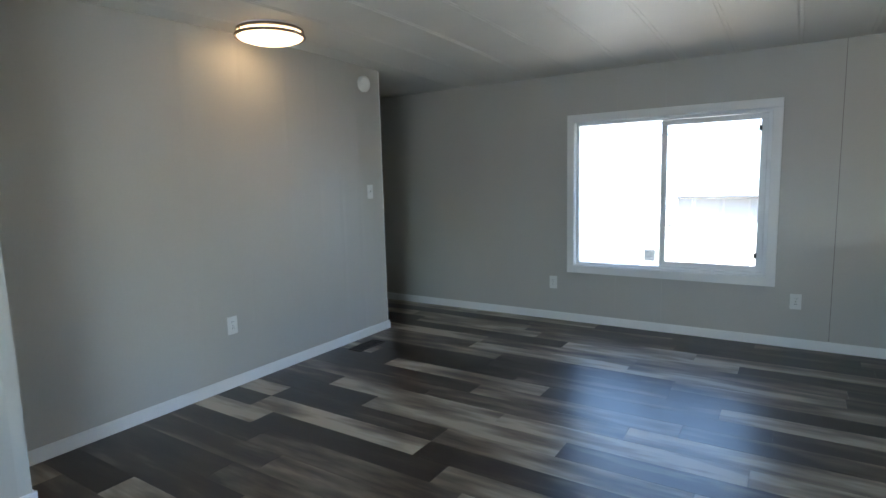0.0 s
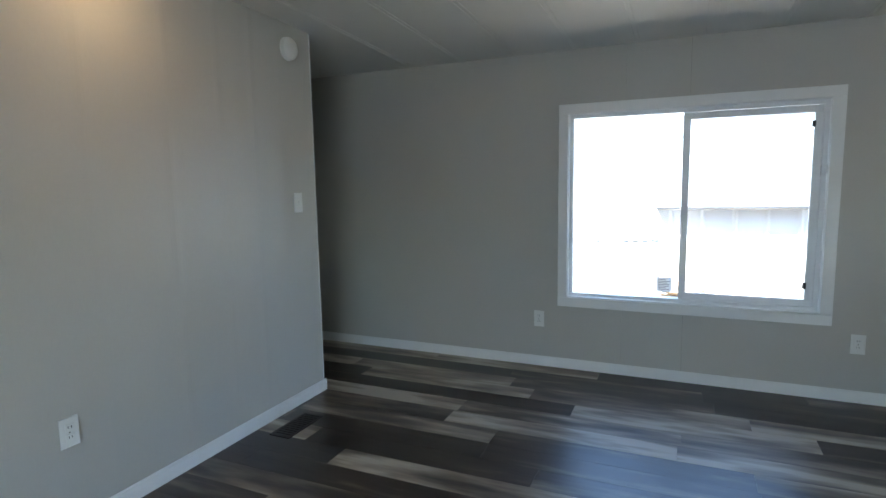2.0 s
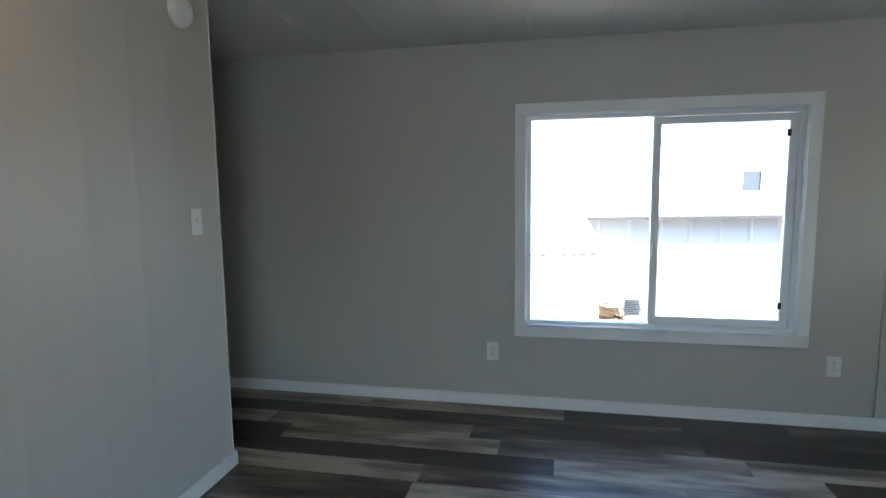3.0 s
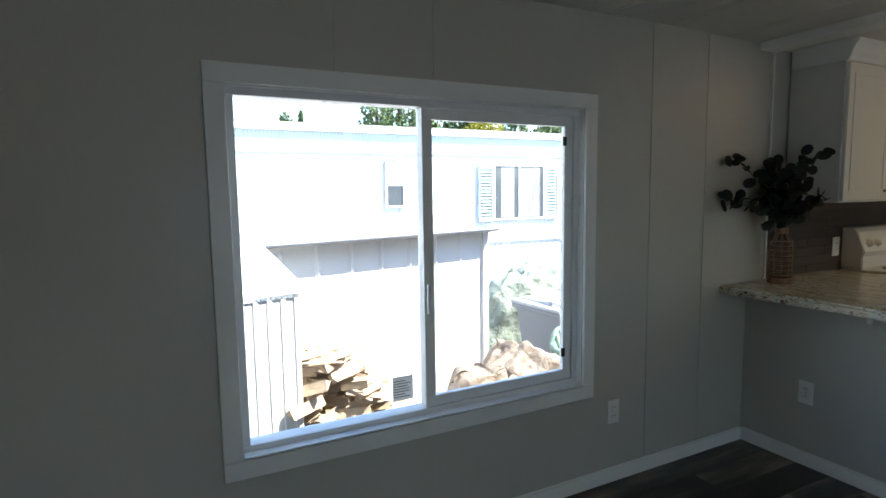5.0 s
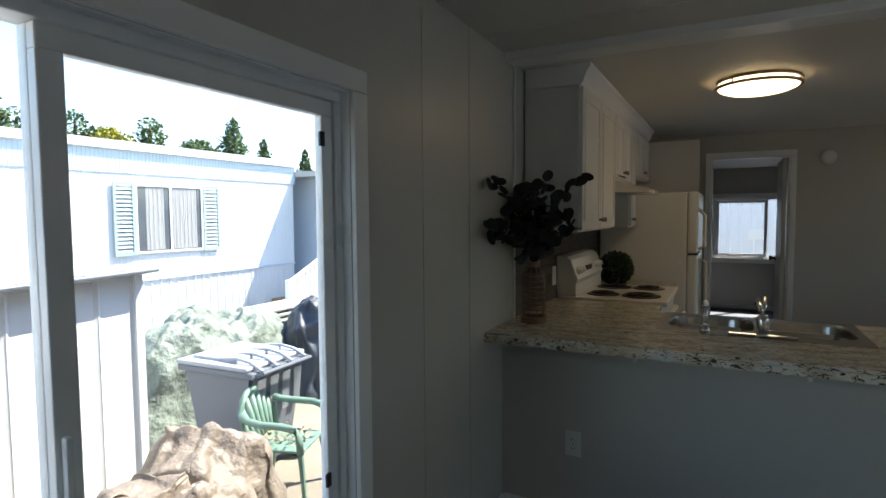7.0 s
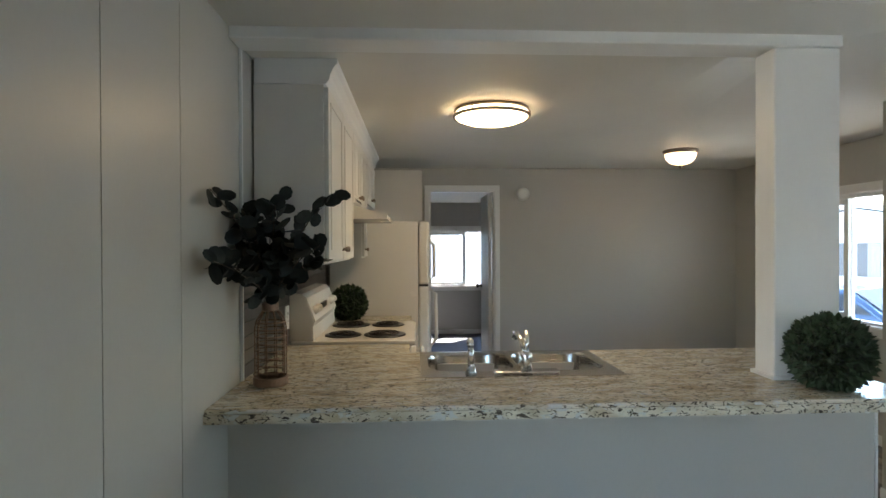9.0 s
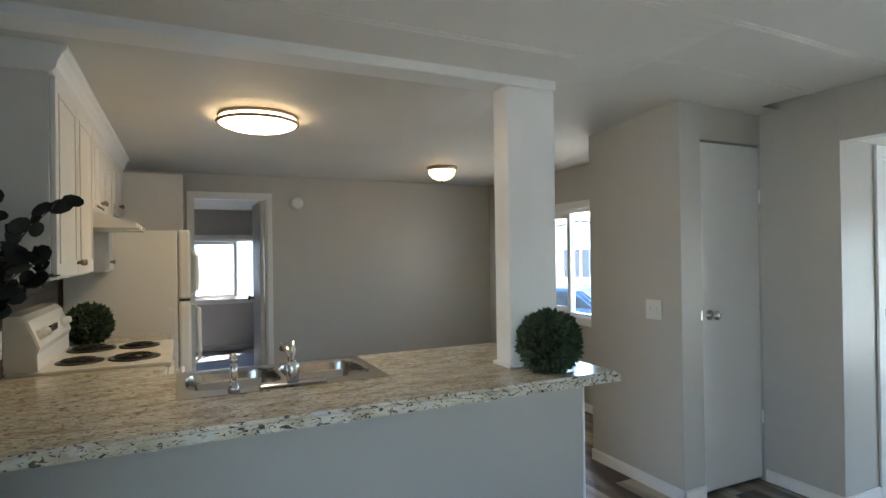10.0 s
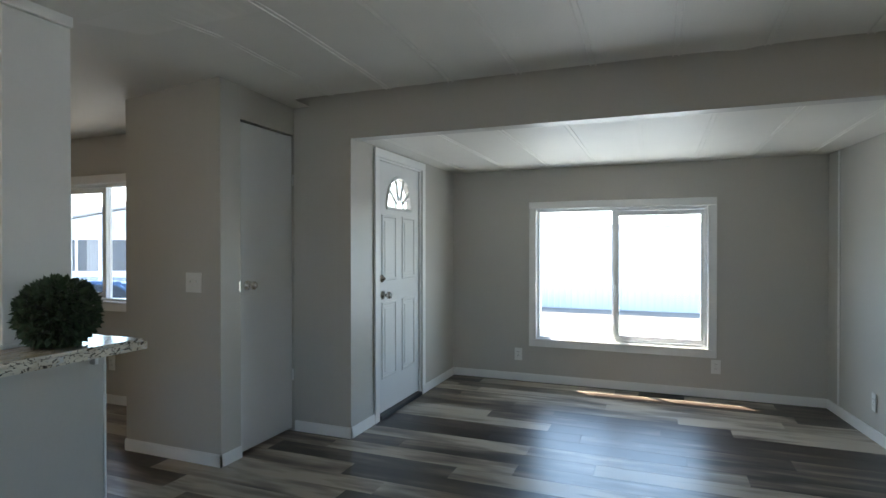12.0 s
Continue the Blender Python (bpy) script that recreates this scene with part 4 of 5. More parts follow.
for x, y, z, fc in ((-2.89, 0, 0.349, "s"), (-0.985, 0, 0.354, "s"), (-4.088, -2.60, 0.414, "e"), (0.0, -0.35, 0.382, "w"), (-0.93, -5.903, 0.25, "n"), (-2.63, -5.903, 0.262, "n"), (-3.51, -5.16, 0.25, "e"), (1.97, -3.93, 0.33, "n"), (6.8, -1.78, 0.35, "w")):
    wall_fitting("outlet", "white duplex wall outlet", "outlet", x, y, z, fc, 0.074, 0.118, "outlet", "wall outlets")
wall_fitting("outlet", "white outlet on the dark backsplash", "outlet", 0.84, -0.0095, 1.06, "s", 0.074, 0.118, "outlet", "wall outlets")
wall_fitting("light_switch", "single white toggle switch near the hallway", "light switch", -4.088, -1.163, 1.237, "e", 0.074, 0.118, "switch")
wall_fitting("light_switch", "double white toggle switch on the closet wall", "light switch", 0.39, -3.24, 1.068, "n", 0.12, 0.118, "switch")
for x, y, z, turn, lab in ((-4.088, -1.192, 2.128, 90, "round white smoke alarm high on the wall"), (3.5, -1.735, 1.93, -90, "round white smoke alarm beside the doorway")):
    s = thing("smoke_alarm", lab, "smoke alarm", (x, y, z))
    s.rotation_euler = (0, radians(turn), 0)
    part("base", lathe(B(), [(0, 0.001), (0.066, 0.001), (0.066, 0.012), (0, 0.012)], seg=36), M_PLATE, s)
    part("cover", lathe(B(), [(0.062, 0.012), (0.064, 0.022), (0.056, 0.034), (0.03, 0.038), (0, 0.038)], seg=36), M_PLATE, s, smooth=True)
    part("test_button", lathe(B(), [(0.01, 0.037), (0.01, 0.041), (0, 0.041)], (0, 0, 0), 14), M_PLATE, s)


def floor_vent(x, y, w, d, label):
    v = thing("floor_vent", label, "floor vent", (x, y, 0.0))
    part("frame", plate(B(), 2, -w / 2, w / 2, -d / 2, d / 2, 0.0, 0.006, [(-w / 2 + 0.012, w / 2 - 0.012, -d / 2 + 0.012, d / 2 - 0.012)]), M_VENT, v)
    part("backing", box(B(), -w / 2 + 0.012, w / 2 - 0.012, -d / 2 + 0.012, d / 2 - 0.012, 0.0002, 0.0015), M_SLOT, v)
    n = 12
    for k in range(n):
        if w > d:
            a = -w / 2 + 0.014 + (w - 0.03) * k / n
            bm = box(B(), a, a + 0.008, -d / 2 + 0.012, d / 2 - 0.012, 0.002, 0.005)
        else:
            a = -d / 2 + 0.014 + (d - 0.03) * k / n
            bm = box(B(), -w / 2 + 0.012, w / 2 - 0.012, a, a + 0.008, 0.002, 0.005)
        part("slat", bm, M_VENT, v)
    return v


floor_vent(-3.90, -1.50, 0.13, 0.30, "dark brown metal floor register by the wall")
floor_vent(-2.2, -5.79, 0.36, 0.12, "dark brown metal floor register under the window")
floor_vent(6.55, -1.55, 0.12, 0.36, "dark metal floor register in the bedroom")


# ---- plants ----
def leaf_ball(name, label, x, y, z, r, n, seed):
    """A clipped ball of small cupped leaves on a dark core."""
    rnd = random.Random(seed)
    t = thing(name, label, "topiary", (x, y, z))
    bm = B()
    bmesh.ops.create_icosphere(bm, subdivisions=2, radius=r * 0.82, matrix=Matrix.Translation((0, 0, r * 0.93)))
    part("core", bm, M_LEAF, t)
    bm = B()
    for k in range(n):
        zz = 1 - 2 * (k + 0.5) / n
        a = k * 2.399963
        q = math.sqrt(1 - zz * zz)
        nrm = Vector((q * math.cos(a), q * math.sin(a), zz))
        c = Vector((0, 0, r * 0.93)) + nrm * r * rnd.uniform(0.80, 1.0)
        if c.z < 0.004:
            c.z = 0.004
        d = (nrm + Vector([rnd.uniform(-0.9, 0.9) for _ in range(3)])).normalized()
        s = nrm.cross(d).normalized() * 0.009 * rnd.uniform(0.8, 1.2)
        ln = d * 0.024 * rnd.uniform(0.8, 1.2)
        up = nrm * 0.004
        vs = [bm.verts.new(p) for p in (c, c + ln * 0.45 + s, c + ln + up, c + ln * 0.45 - s)]
        mid = bm.verts.new(c + ln * 0.5 - up)
        for i in range(4):
            bm.faces.new((vs[i], vs[(i + 1) % 4], mid))
    part("leaves", bm, M_BOX, t, "small dark green boxwood leaves")
    return t


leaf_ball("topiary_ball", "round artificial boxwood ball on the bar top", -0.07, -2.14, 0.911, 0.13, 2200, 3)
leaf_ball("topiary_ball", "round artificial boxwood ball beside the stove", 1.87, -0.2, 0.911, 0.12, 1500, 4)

vase = thing("vase", "clear bottle vase wrapped in copper wire holding dark eucalyptus", "vase", (0.10, -0.125, 0.911))
part("bottle", lathe(B(), [(0, 0.003), (0.05, 0.003), (0.052, 0.02), (0.052, 0.2), (0.045, 0.235), (0.024, 0.27), (0.022, 0.31), (0.018, 0.31), (0.018, 0.275)], seg=24), M_GLASS, vase, "clear bottle", True)
for k in range(9):
    zz = 0.02 + 0.026 * k
    part("wire_hoop", lathe(B(), [(0.053, zz), (0.0565, zz + 0.002), (0.053, zz + 0.005)], seg=24), M_COPPER, vase)
for k in range(10):
    a = 2 * math.pi * k / 10
    part("wire_rib", tube(B(), [(0.056 * math.cos(a), 0.056 * math.sin(a), 0.0), (0.056 * math.cos(a), 0.056 * math.sin(a), 0.21), (0.048 * math.cos(a), 0.048 * math.sin(a), 0.242), (0.027 * math.cos(a), 0.027 * math.sin(a), 0.275)], 0.0022, 5), M_COPPER, vase)
part("base_band", lathe(B(), [(0.053, 0.0), (0.062, 0.001), (0.063, 0.03), (0.055, 0.032)], seg=24), M_COPPER, vase, "woven base band")
part("collar", lathe(B(), [(0.023, 0.27), (0.03, 0.275), (0.03, 0.30), (0.023, 0.305)], seg=20), M_COPPER, vase)

euc = thing("eucalyptus", "bunch of dark artificial eucalyptus stems in the vase", "plant", (0.10, -0.125, 1.20))
rnd = random.Random(11)
leaves = B()
for k in range(17):
    a = 2 * math.pi * k / 17 + rnd.uniform(-0.2, 0.2)
    spread = rnd.uniform(0.08, 0.36)
    top = Vector((spread * math.cos(a) * 1.0 - 0.09 * spread / 0.2, min(0.10, spread * math.sin(a) * 0.75), rnd.uniform(0.22, 0.47) - 0.42 * spread * rnd.random()))
    pts = [Vector((0, 0, 0)), Vector((top.x * 0.25, top.y * 0.25, top.z * 0.45)), Vector((top.x * 0.65, top.y * 0.65, top.z * 0.8)), top]
    part("stem", tube(B(), pts, 0.003, 5, 0.0015), M_TWIG, euc)
    for j in range(18):
        t = 0.2 + 0.8 * j / 17
        seg = min(2, int(t * 3))
        c = pts[seg].lerp(pts[seg + 1], t * 3 - seg)
        d = Vector((rnd.uniform(-1, 1), rnd.uniform(-1, 1), rnd.uniform(-0.5, 0.9))).normalized()
        n = d.cross(Vector((rnd.uniform(-1, 1), rnd.uniform(-1, 1), rnd.uniform(-1, 1)))).normalized()
        s = d.cross(n)
        r = rnd.uniform(0.02, 0.036)
        cc = c + d * r * 1.2
        if cc.y > 0.108:
            cc.y = 0.108
            d.y = s.y = 0
        ring = [leaves.verts.new(cc + r * (1.05 * math.cos(q) * d + 0.85 * math.sin(q) * s)) for q in (2 * math.pi * i / 9 for i in range(9))]
        mid = leaves.verts.new(cc + n * 0.004)
        for i in range(9):
            leaves.faces.new((ring[i], ring[(i + 1) % 9], mid))
part("leaves", leaves, M_LEAF, euc, "round dark leaves")


# ---- outside, north side ----
ground = structure("ground", plate(B(), 2, -300, 300, -300, 300, GROUND_Z - 0.2, GROUND_Z), M_GROUND, "dusty gravel ground between the homes", "ground")
# made pale and brought close to throw sunlight up into the alcove
road = structure("road", box(B(), -60, 60, -14.0, -6.3, GROUND_Z + 0.002, GROUND_Z + 0.03), M_ROAD, "pale concrete road, widened to the house to bounce light into the alcove", "road")


def ribbed(bm, p0, p1, z0, z1, pitch, depth, flat=0.6, z0b=None):
    """An upright ribbed sheet from p0 to p1 in plan; ribs stand out to the right of the way from p0 to p1. z0b: foot height at p1."""
    p0, p1 = Vector((*p0, 0)), Vector((*p1, 0))
    d = p1 - p0
    n = max(1, round(d.length / pitch))
    out = Vector((d.y, -d.x, 0)).normalized() * depth
    pts = []
    for k in range(n):
        for f, o in ((0, 0), (flat, 0), (flat + 0.1, 1), (0.9, 1)):
            pts.append(p0 + d * ((k + f) / n) + out * o)
    pts.append(p1)
    lo = [bm.verts.new((p.x, p.y, z0)) for p in pts]
    hi = [bm.verts.new((p.x, p.y, z1)) for p in pts]
    for k in range(len(pts) - 1):
        bm.faces.new((lo[k], lo[k + 1], hi[k + 1], hi[k]))
    return bm


# neighbouring mobile home
NY = 7.15
home = thing("mobile_home", "long white ribbed-metal mobile home with its fascia tinted blue as in shade", "mobile home")
part("wall", ribbed(box(B(), -9.0, 6.33, NY + 0.02, NY + 4.0, -0.8, 2.4), (-9.0, NY), (6.33, NY), 0.46, 2.12, 0.1, 0.004), M_SIDING, home)
part("skirting", ribbed(B(), (-9.0, NY + 0.012), (6.33, NY + 0.012), GROUND_Z, 0.44, 0.16, 0.012), M_SIDING, home, "white ribbed skirting")
part("drip_rail", box(B(), -9.0, 6.35, NY - 0.03, NY + 0.0, 0.44, 0.475), M_FASCIA, home)
part("fascia", ribbed(B(), (-9.05, NY - 0.02), (6.38, NY - 0.02), 2.10, 2.47, 0.06, 0.006), M_FASCIA, home, "ribbed fascia with the blue of the gutter's shade in its colour")
part("gutter", box(B(), -9.1, 6.42, NY - 0.09, NY - 0.018, 2.44, 2.52, 0.01), M_SIDING, home)
rf = part("roof", box(B(), -9.1, 6.42, NY - 0.05, NY + 4.1, 2.521, 2.58), M_ROOF, home)
for x, y, hh in ((-2.2, 8.6, 0.3), (-0.4, 8.9, 0.22), (0.8, 8.4, 0.16), (2.2, 8.8, 0.2)):
    part("roof_vent", tube(B(), [(x, y, 2.58), (x, y, 2.58 + hh)], 0.05, 10), M_ROOF, rf)
part("mast", tube(B(), [(-0.95, 8.2, 2.58), (-0.95, 8.2, 3.9)], 0.012, 6), M_ROOF, home)


def far_window(x0, x1, z0, z1, y, parent, shutters=0.0, curtain=True, split=True, horizontal=False):
    w = part("window", plate(B(), 1, x0, x1, z0, z1, y - 0.04, y - 0.015, [(x0 + 0.035, x1 - 0.035, z0 + 0.035, z1 - 0.035)]), M_SIDING, parent)
    part("pane", box(B(), x0 + 0.03, x1 - 0.03, y - 0.02, y - 0.014, z0 + 0.03, z1 - 0.03), M_DARKGL, w)
    m = (x0 + x1) / 2
    if horizontal:
        part("rail", box(B(), x0 + 0.03, x1 - 0.03, y - 0.035, y - 0.018, (z0 + z1) / 2 - 0.02, (z0 + z1) / 2 + 0.02), M_SIDING, w)
    elif split:
        part("rail", box(B(), m - 0.02, m + 0.02, y - 0.036, y - 0.018, z0 + 0.03, z1 - 0.03), M_SIDING, w)
    if curtain:
        for a, b in ((x0 + 0.18, m - 0.12), (m + 0.04, x1 - 0.12)):
            part("curtain", ribbed(B(), (a, y - 0.0225), (b, y - 0.0225), z0 + 0.05, z1 - 0.05, 0.07, 0.004), M_CURT, w)
    if shutters:
        for a, b in ((x0 - shutters, x0 - 0.01), (x1 + 0.01, x1 + shutters)):
            sh = part("shutter", plate(B(), 1, a, b, z0 - 0.02, z1 + 0.02, y - 0.045, y - 0.02, [(a + 0.04, b - 0.04, z0 + 0.03, z1 - 0.03)]), M_SHUT, parent, "pale green louvred shutter")
            nl = 16
            for k in range(nl):
                zz = z0 + 0.035 + (z1 - z0 - 0.07) * k / nl
                bm = B()
                q = [(a + 0.04, y - 0.042, zz), (b - 0.04, y - 0.042, zz), (b - 0.04, y - 0.022, zz + 0.045), (a + 0.04, y - 0.022, zz + 0.045)]
                bm.faces.new([bm.verts.new(p) for p in q])
                bm.faces.new([bm.verts.new((p[0], p[1] + 0.004, p[2] - 0.006)) for p in q])
                part("louver", bm, M_SHUT, sh)
    return w


far_window(2.84, 4.06, 0.87, 1.95, NY - 0.01, home, 0.34)
small = far_window(0.62, 0.985, 1.17, 2.05, NY - 0.01, home, curtain=False, split=False, horizontal=True)
part("blind", box(B(), 0.652, 0.953, NY - 0.036, NY - 0.031, 1.55, 2.018), M_FASCIA, small, "pale drawn blind")
# side addition with porch steps beyond it
add = thing("porch_addition", "porch addition tinted blue as in shade, with a white railing", "porch")
# the wall's shade is painted in as pale blue
part("wall", box(B(), 6.9, 9.5, 5.6, 9.0, GROUND_Z, 2.25), M_FASCIA, add)
part("roof", box(B(), 6.35, 9.8, 5.2, 9.2, 2.255, 2.36), M_ROOF, add)
part("deck", box(B(), 5.6, 6.89, 5.9, 7.1, -0.3, -0.2), M_DECK, add, "wooden porch deck")
for k in range(3):
    part("step", box(B(), 5.0 + 0.2 * k, 5.19 + 0.2 * k, 6.0, 7.0, GROUND_Z, -0.7 + 0.15 * k), M_DECK, add)
rl = part("railing", box(B(), 5.6, 6.88, 5.88, 5.94, 0.58, 0.64), M_SIDING, add, "white porch railing")
for k in range(9):
    part("baluster", box(B(), 5.62 + 0.15 * k, 5.68 + 0.15 * k, 5.885, 5.935, -0.2, 0.579), M_SIDING, rl)
sr = part("stair_rail", tube(B(), [(4.84, 5.91, 0.27), (5.60, 5.91, 0.60)], 0.04, 8), M_SIDING, add, "white sloping stair railing")
part("newel", box(B(), 4.78, 4.88, 5.86, 5.96, GROUND_Z, 0.31, 0.01), M_SIDING, sr)
for k in range(6):
    x = 4.93 + 0.115 * k
    part("baluster", box(B(), x, x + 0.06, 5.885, 5.935, GROUND_Z + 0.42 * (x - 4.84), 0.25 + 0.43 * (x - 4.84)), M_SIDING, sr)

# steel shed in front of it
shed = thing("shed", "white ribbed steel shed with a dark roof edge", "shed")
S0, S1 = Vector((-2.35, 2.41, 0)), Vector((0.14, 2.95, 0))
sd = (S1 - S0).normalized()
sn = Vector((-sd.y, sd.x, 0))
bm = ribbed(B(), (S0.x, S0.y), (S1.x - 0.06, S1.y), GROUND_Z, 1.02, 0.33, 0.018, 0.82)
part("wall", bm, M_SHED, shed)
e = S1 - sd * 0.06
part("end_wall", ribbed(B(), (e.x, e.y + 0.002), (e.x + sn.x * 1.9, e.y + sn.y * 1.9), GROUND_Z, 0.72, 0.33, 0.018, 0.86), M_SHED, shed)
part("corner_trim", box(B(), e.x - 0.03, e.x + 0.03, e.y - 0.03, e.y + 0.03, GROUND_Z, 1.02), M_SHED, shed)
bm = B()
f0, f1 = S0 - sn * 0.14, S1 - sn * 0.14
q = [(f0.x, f0.y, 1.03), (f1.x, f1.y, 1.03), (f1.x + sn.x * 2.1, f1.y + sn.y * 2.1, 0.70), (f0.x + sn.x * 2.1, f0.y + sn.y * 2.1, 0.70)]
lo = [bm.verts.new(p) for p in q]
hi = [bm.verts.new((p[0], p[1], p[2] + 0.03)) for p in q]
bm.faces.new(lo[::-1])
bm.faces.new(hi)
for k in range(4):
    bm.faces.new((lo[k], lo[(k + 1) % 4], hi[(k + 1) % 4], hi[k]))
srf = part("roof", bm, M_ROOF, shed, "grey steel roof with a dark edge")
part("roof_edge", tube(B(), [(f0.x, f0.y - 0.005, 1.045), (f1.x, f1.y - 0.005, 1.045)], 0.015, 6), M_BIN, shed, "dark roof edge")
for k in range(8):
    c = f0 + sd * (0.1 + 0.31 * k)
    part("roof_rib", tube(B(), [(c.x, c.y, 1.058), (c.x + sn.x * 2.1, c.y + sn.y * 2.1, 0.728)], 0.018, 6), M_ROOF, srf)

# low ribbed lean-to near the window
lean = thing("lean_to", "low white corrugated metal lean-to", "shed")
part("wall", ribbed(B(), (-3.6, 1.38), (-2.13, 1.62), GROUND_Z, 0.77, 0.09, 0.01, 0.5), M_SHED, lean)
part("end_wall", ribbed(B(), (-2.13, 1.622), (-2.30, 2.36), GROUND_Z, 0.79, 0.09, 0.01, 0.5), M_SHED, lean)
bm = B()
q = [(-3.7, 1.35, 0.78), (-2.08, 1.60, 0.80), (-2.24, 2.34, 1.05), (-3.86, 2.06, 1.15)]
lo, hi = [bm.verts.new(p) for p in q], [bm.verts.new((p[0], p[1], p[2] + 0.02)) for p in q]
bm.faces.new(lo[::-1])
bm.faces.new(hi)
for k in range(4):
    bm.faces.new((lo[k], lo[(k + 1) % 4], hi[(k + 1) % 4], hi[k]))
part("roof", bm, M_SHED, lean)

# firewood
pile = thing("woodpile", "loose heap of split firewood between sheds", "woodpile", (-1.80, 2.0, GROUND_Z))
rnd = random.Random(5)
logs = []
for k in range(5):
    bm = B()
    L, w1, w2 = 0.20 + 0.03 * k, 0.028 + 0.006 * k, 0.045
    q = [(0, -w1, 0), (0, w1, 0), (0, w1 * rnd.uniform(-0.4, 0.4), w2)]
    e0, e1 = [bm.verts.new((-L / 2, p[1], p[2])) for p in q], [bm.verts.new((L / 2, p[1] * 0.9, p[2] * 1.1)) for p in q]
    bm.faces.new(e0[::-1])
    bm.faces.new(e1)
    for i in range(3):
        bm.faces.new((e0[i], e0[(i + 1) % 3], e1[(i + 1) % 3], e1[i]))
    logs.append(mesh_of("log", bm, M_WOOD))
for k in range(295):
    u, v = rnd.uniform(-0.32, 0.9), rnd.uniform(-0.35, 0.25)
    hgt = max(0.0, 1.15 - 1.1 * max(0.0, u) - 0.25 * abs(v))
    ob = new("log", logs[k % 5])
    ob.parent = pile
    zz = hgt * math.sqrt(rnd.random())
    ob.location = (u, v + 0.22 * u, zz)
    ob.rotation_euler = (rnd.uniform(-0.7, 0.7), rnd.uniform(-0.35, 0.35), rnd.uniform(-0.9, 0.9))


def drape(name, label, category, cx, cy, rx, ry, hgt, mat, seed, turn=0.0, steep=3.0, crease=0.05):
    """A tarp thrown over a heap: lumpy top, folded skirts."""
    bm = B()
    nu, nv = 130, 44
    off = Vector((seed * 3.1, seed * 7.7, 0))
    rows = []
    for j in range(nv + 1):
        s = j / nv
        ring = []
        for i in range(nu):
            a = 2 * math.pi * i / nu
            wob = 1 + 0.16 * noise.noise(Vector((math.cos(a) * 1.3, math.sin(a) * 1.3, seed)))
            fold = crease * s * s * (noise.noise(Vector((a * 7, s * 1.2, seed))) + 0.6 * math.sin(a * 13 + 3 * noise.noise(Vector((a * 2, s, seed)))))
            r = (s ** 0.8) * (wob + fold)
            x, y = rx * r * math.cos(a), ry * r * math.sin(a)
            z = hgt * (1 - s ** steep)
            z *= 1 + 0.22 * noise.noise(Vector((x * 1.8, y * 1.8, 0)) + off)
            z += 0.14 * hgt * (0.5 - abs(noise.noise(Vector((x * 2.6, y * 2.6, 3)) + off))) * (1 - s ** 6)
            z += 0.04 * (0.3 - abs(noise.noise(Vector((x * 6, y * 6, 9)) + off))) + 0.012 * noise.noise(Vector((x * 14, y * 14, 5)) + off)
            ring.append(bm.verts.new((x, y, max(0.0, z) if s < 1 else 0.0)))
        rows.append(ring)
    for u, v in zip(rows[1:], rows[2:]):
        for i in range(nu):
            bm.faces.new((u[i], u[(i + 1) % nu], v[(i + 1) % nu], v[i]))
    bm.faces.new(rows[1])
    for f in rows[0]:
        bm.verts.remove(f)
    bmesh.ops.recalc_face_normals(bm, faces=bm.faces)
    bm.normal_update()
    for v in bm.verts:
        if v.co.z > 0.03:
            x, y, z = v.co
            q = Vector((x * 2.6 + y * 1.1, y * 0.7 - x * 0.5, z * 0.8)) + off
            w = Vector((y * 5.2 - x * 1.5, x * 1.3, z * 1.6)) - off
            a = 0.085 * max(0.0, 1 - 3.5 * abs(noise.noise(q * 1.1))) + 0.06 * max(0.0, 1 - 4 * abs(noise.noise(w))) + 0.014 * max(0.0, 1 - 4 * abs(noise.noise(q * 3.1)))
            v.co += Vector(v.normal) * (a - 0.03)
            v.co.z = max(v.co.z, 0.004)
    ob = tagged(part(name, bm, mat, smooth=True), label, category)
    ob.location, ob.rotation_euler = (cx, cy, GROUND_Z), (0, 0, turn)
    return ob


drape("tarp_heap", "heap under a crumpled brown tarp", "tarp", -0.08, 2.06, 0.60, 0.45, 0.74, M_TARP, 2, 0.1, 3.2, 0.12)
drape("tarp_heap", "low heap under a crumpled tan tarp", "tarp", -0.52, 1.72, 0.60, 0.45, 0.66, M_TARP, 12, -0.2, 3.0, 0.12)
drape("tarp_heap", "low pale tarp bundle beside the brown heap", "tarp", -1.05, 1.75, 0.35, 0.32, 0.55, M_TARP, 6, 0.4, 2.2, 0.12)
drape("tarp_heap", "large heap under a mottled green-grey tarp", "tarp", 1.75, 4.4, 1.3, 0.7, 1.0, M_TARP2, 4, -0.1, 5.0, 0.10)
drape("covered_barbecue", "tall thing under a dark blue cover", "cover", 3.1, 3.9, 0.6, 0.55, 1.05, M_DARKTARP, 8, 0.3, 2.4, 0.05)
lumber = thing("lumber_stack", "stack of pale boards by the neighbouring home", "lumber")
for k in range(7):
    part("board", box(B(), 2.4 + 0.06 * k, 4.9 + 0.05 * (k % 3), 5.3 + 0.1 * (k % 2), 5.9 + 0.1 * (k % 3), GROUND_Z + 0.5 + 0.045 * k, GROUND_Z + 0.535 + 0.045 * k), M_ROOF, lumber)
part("trestle", box(B(), 2.7, 4.7, 5.35, 5.85, GROUND_Z, GROUND_Z + 0.498), M_ROOF, lumber)

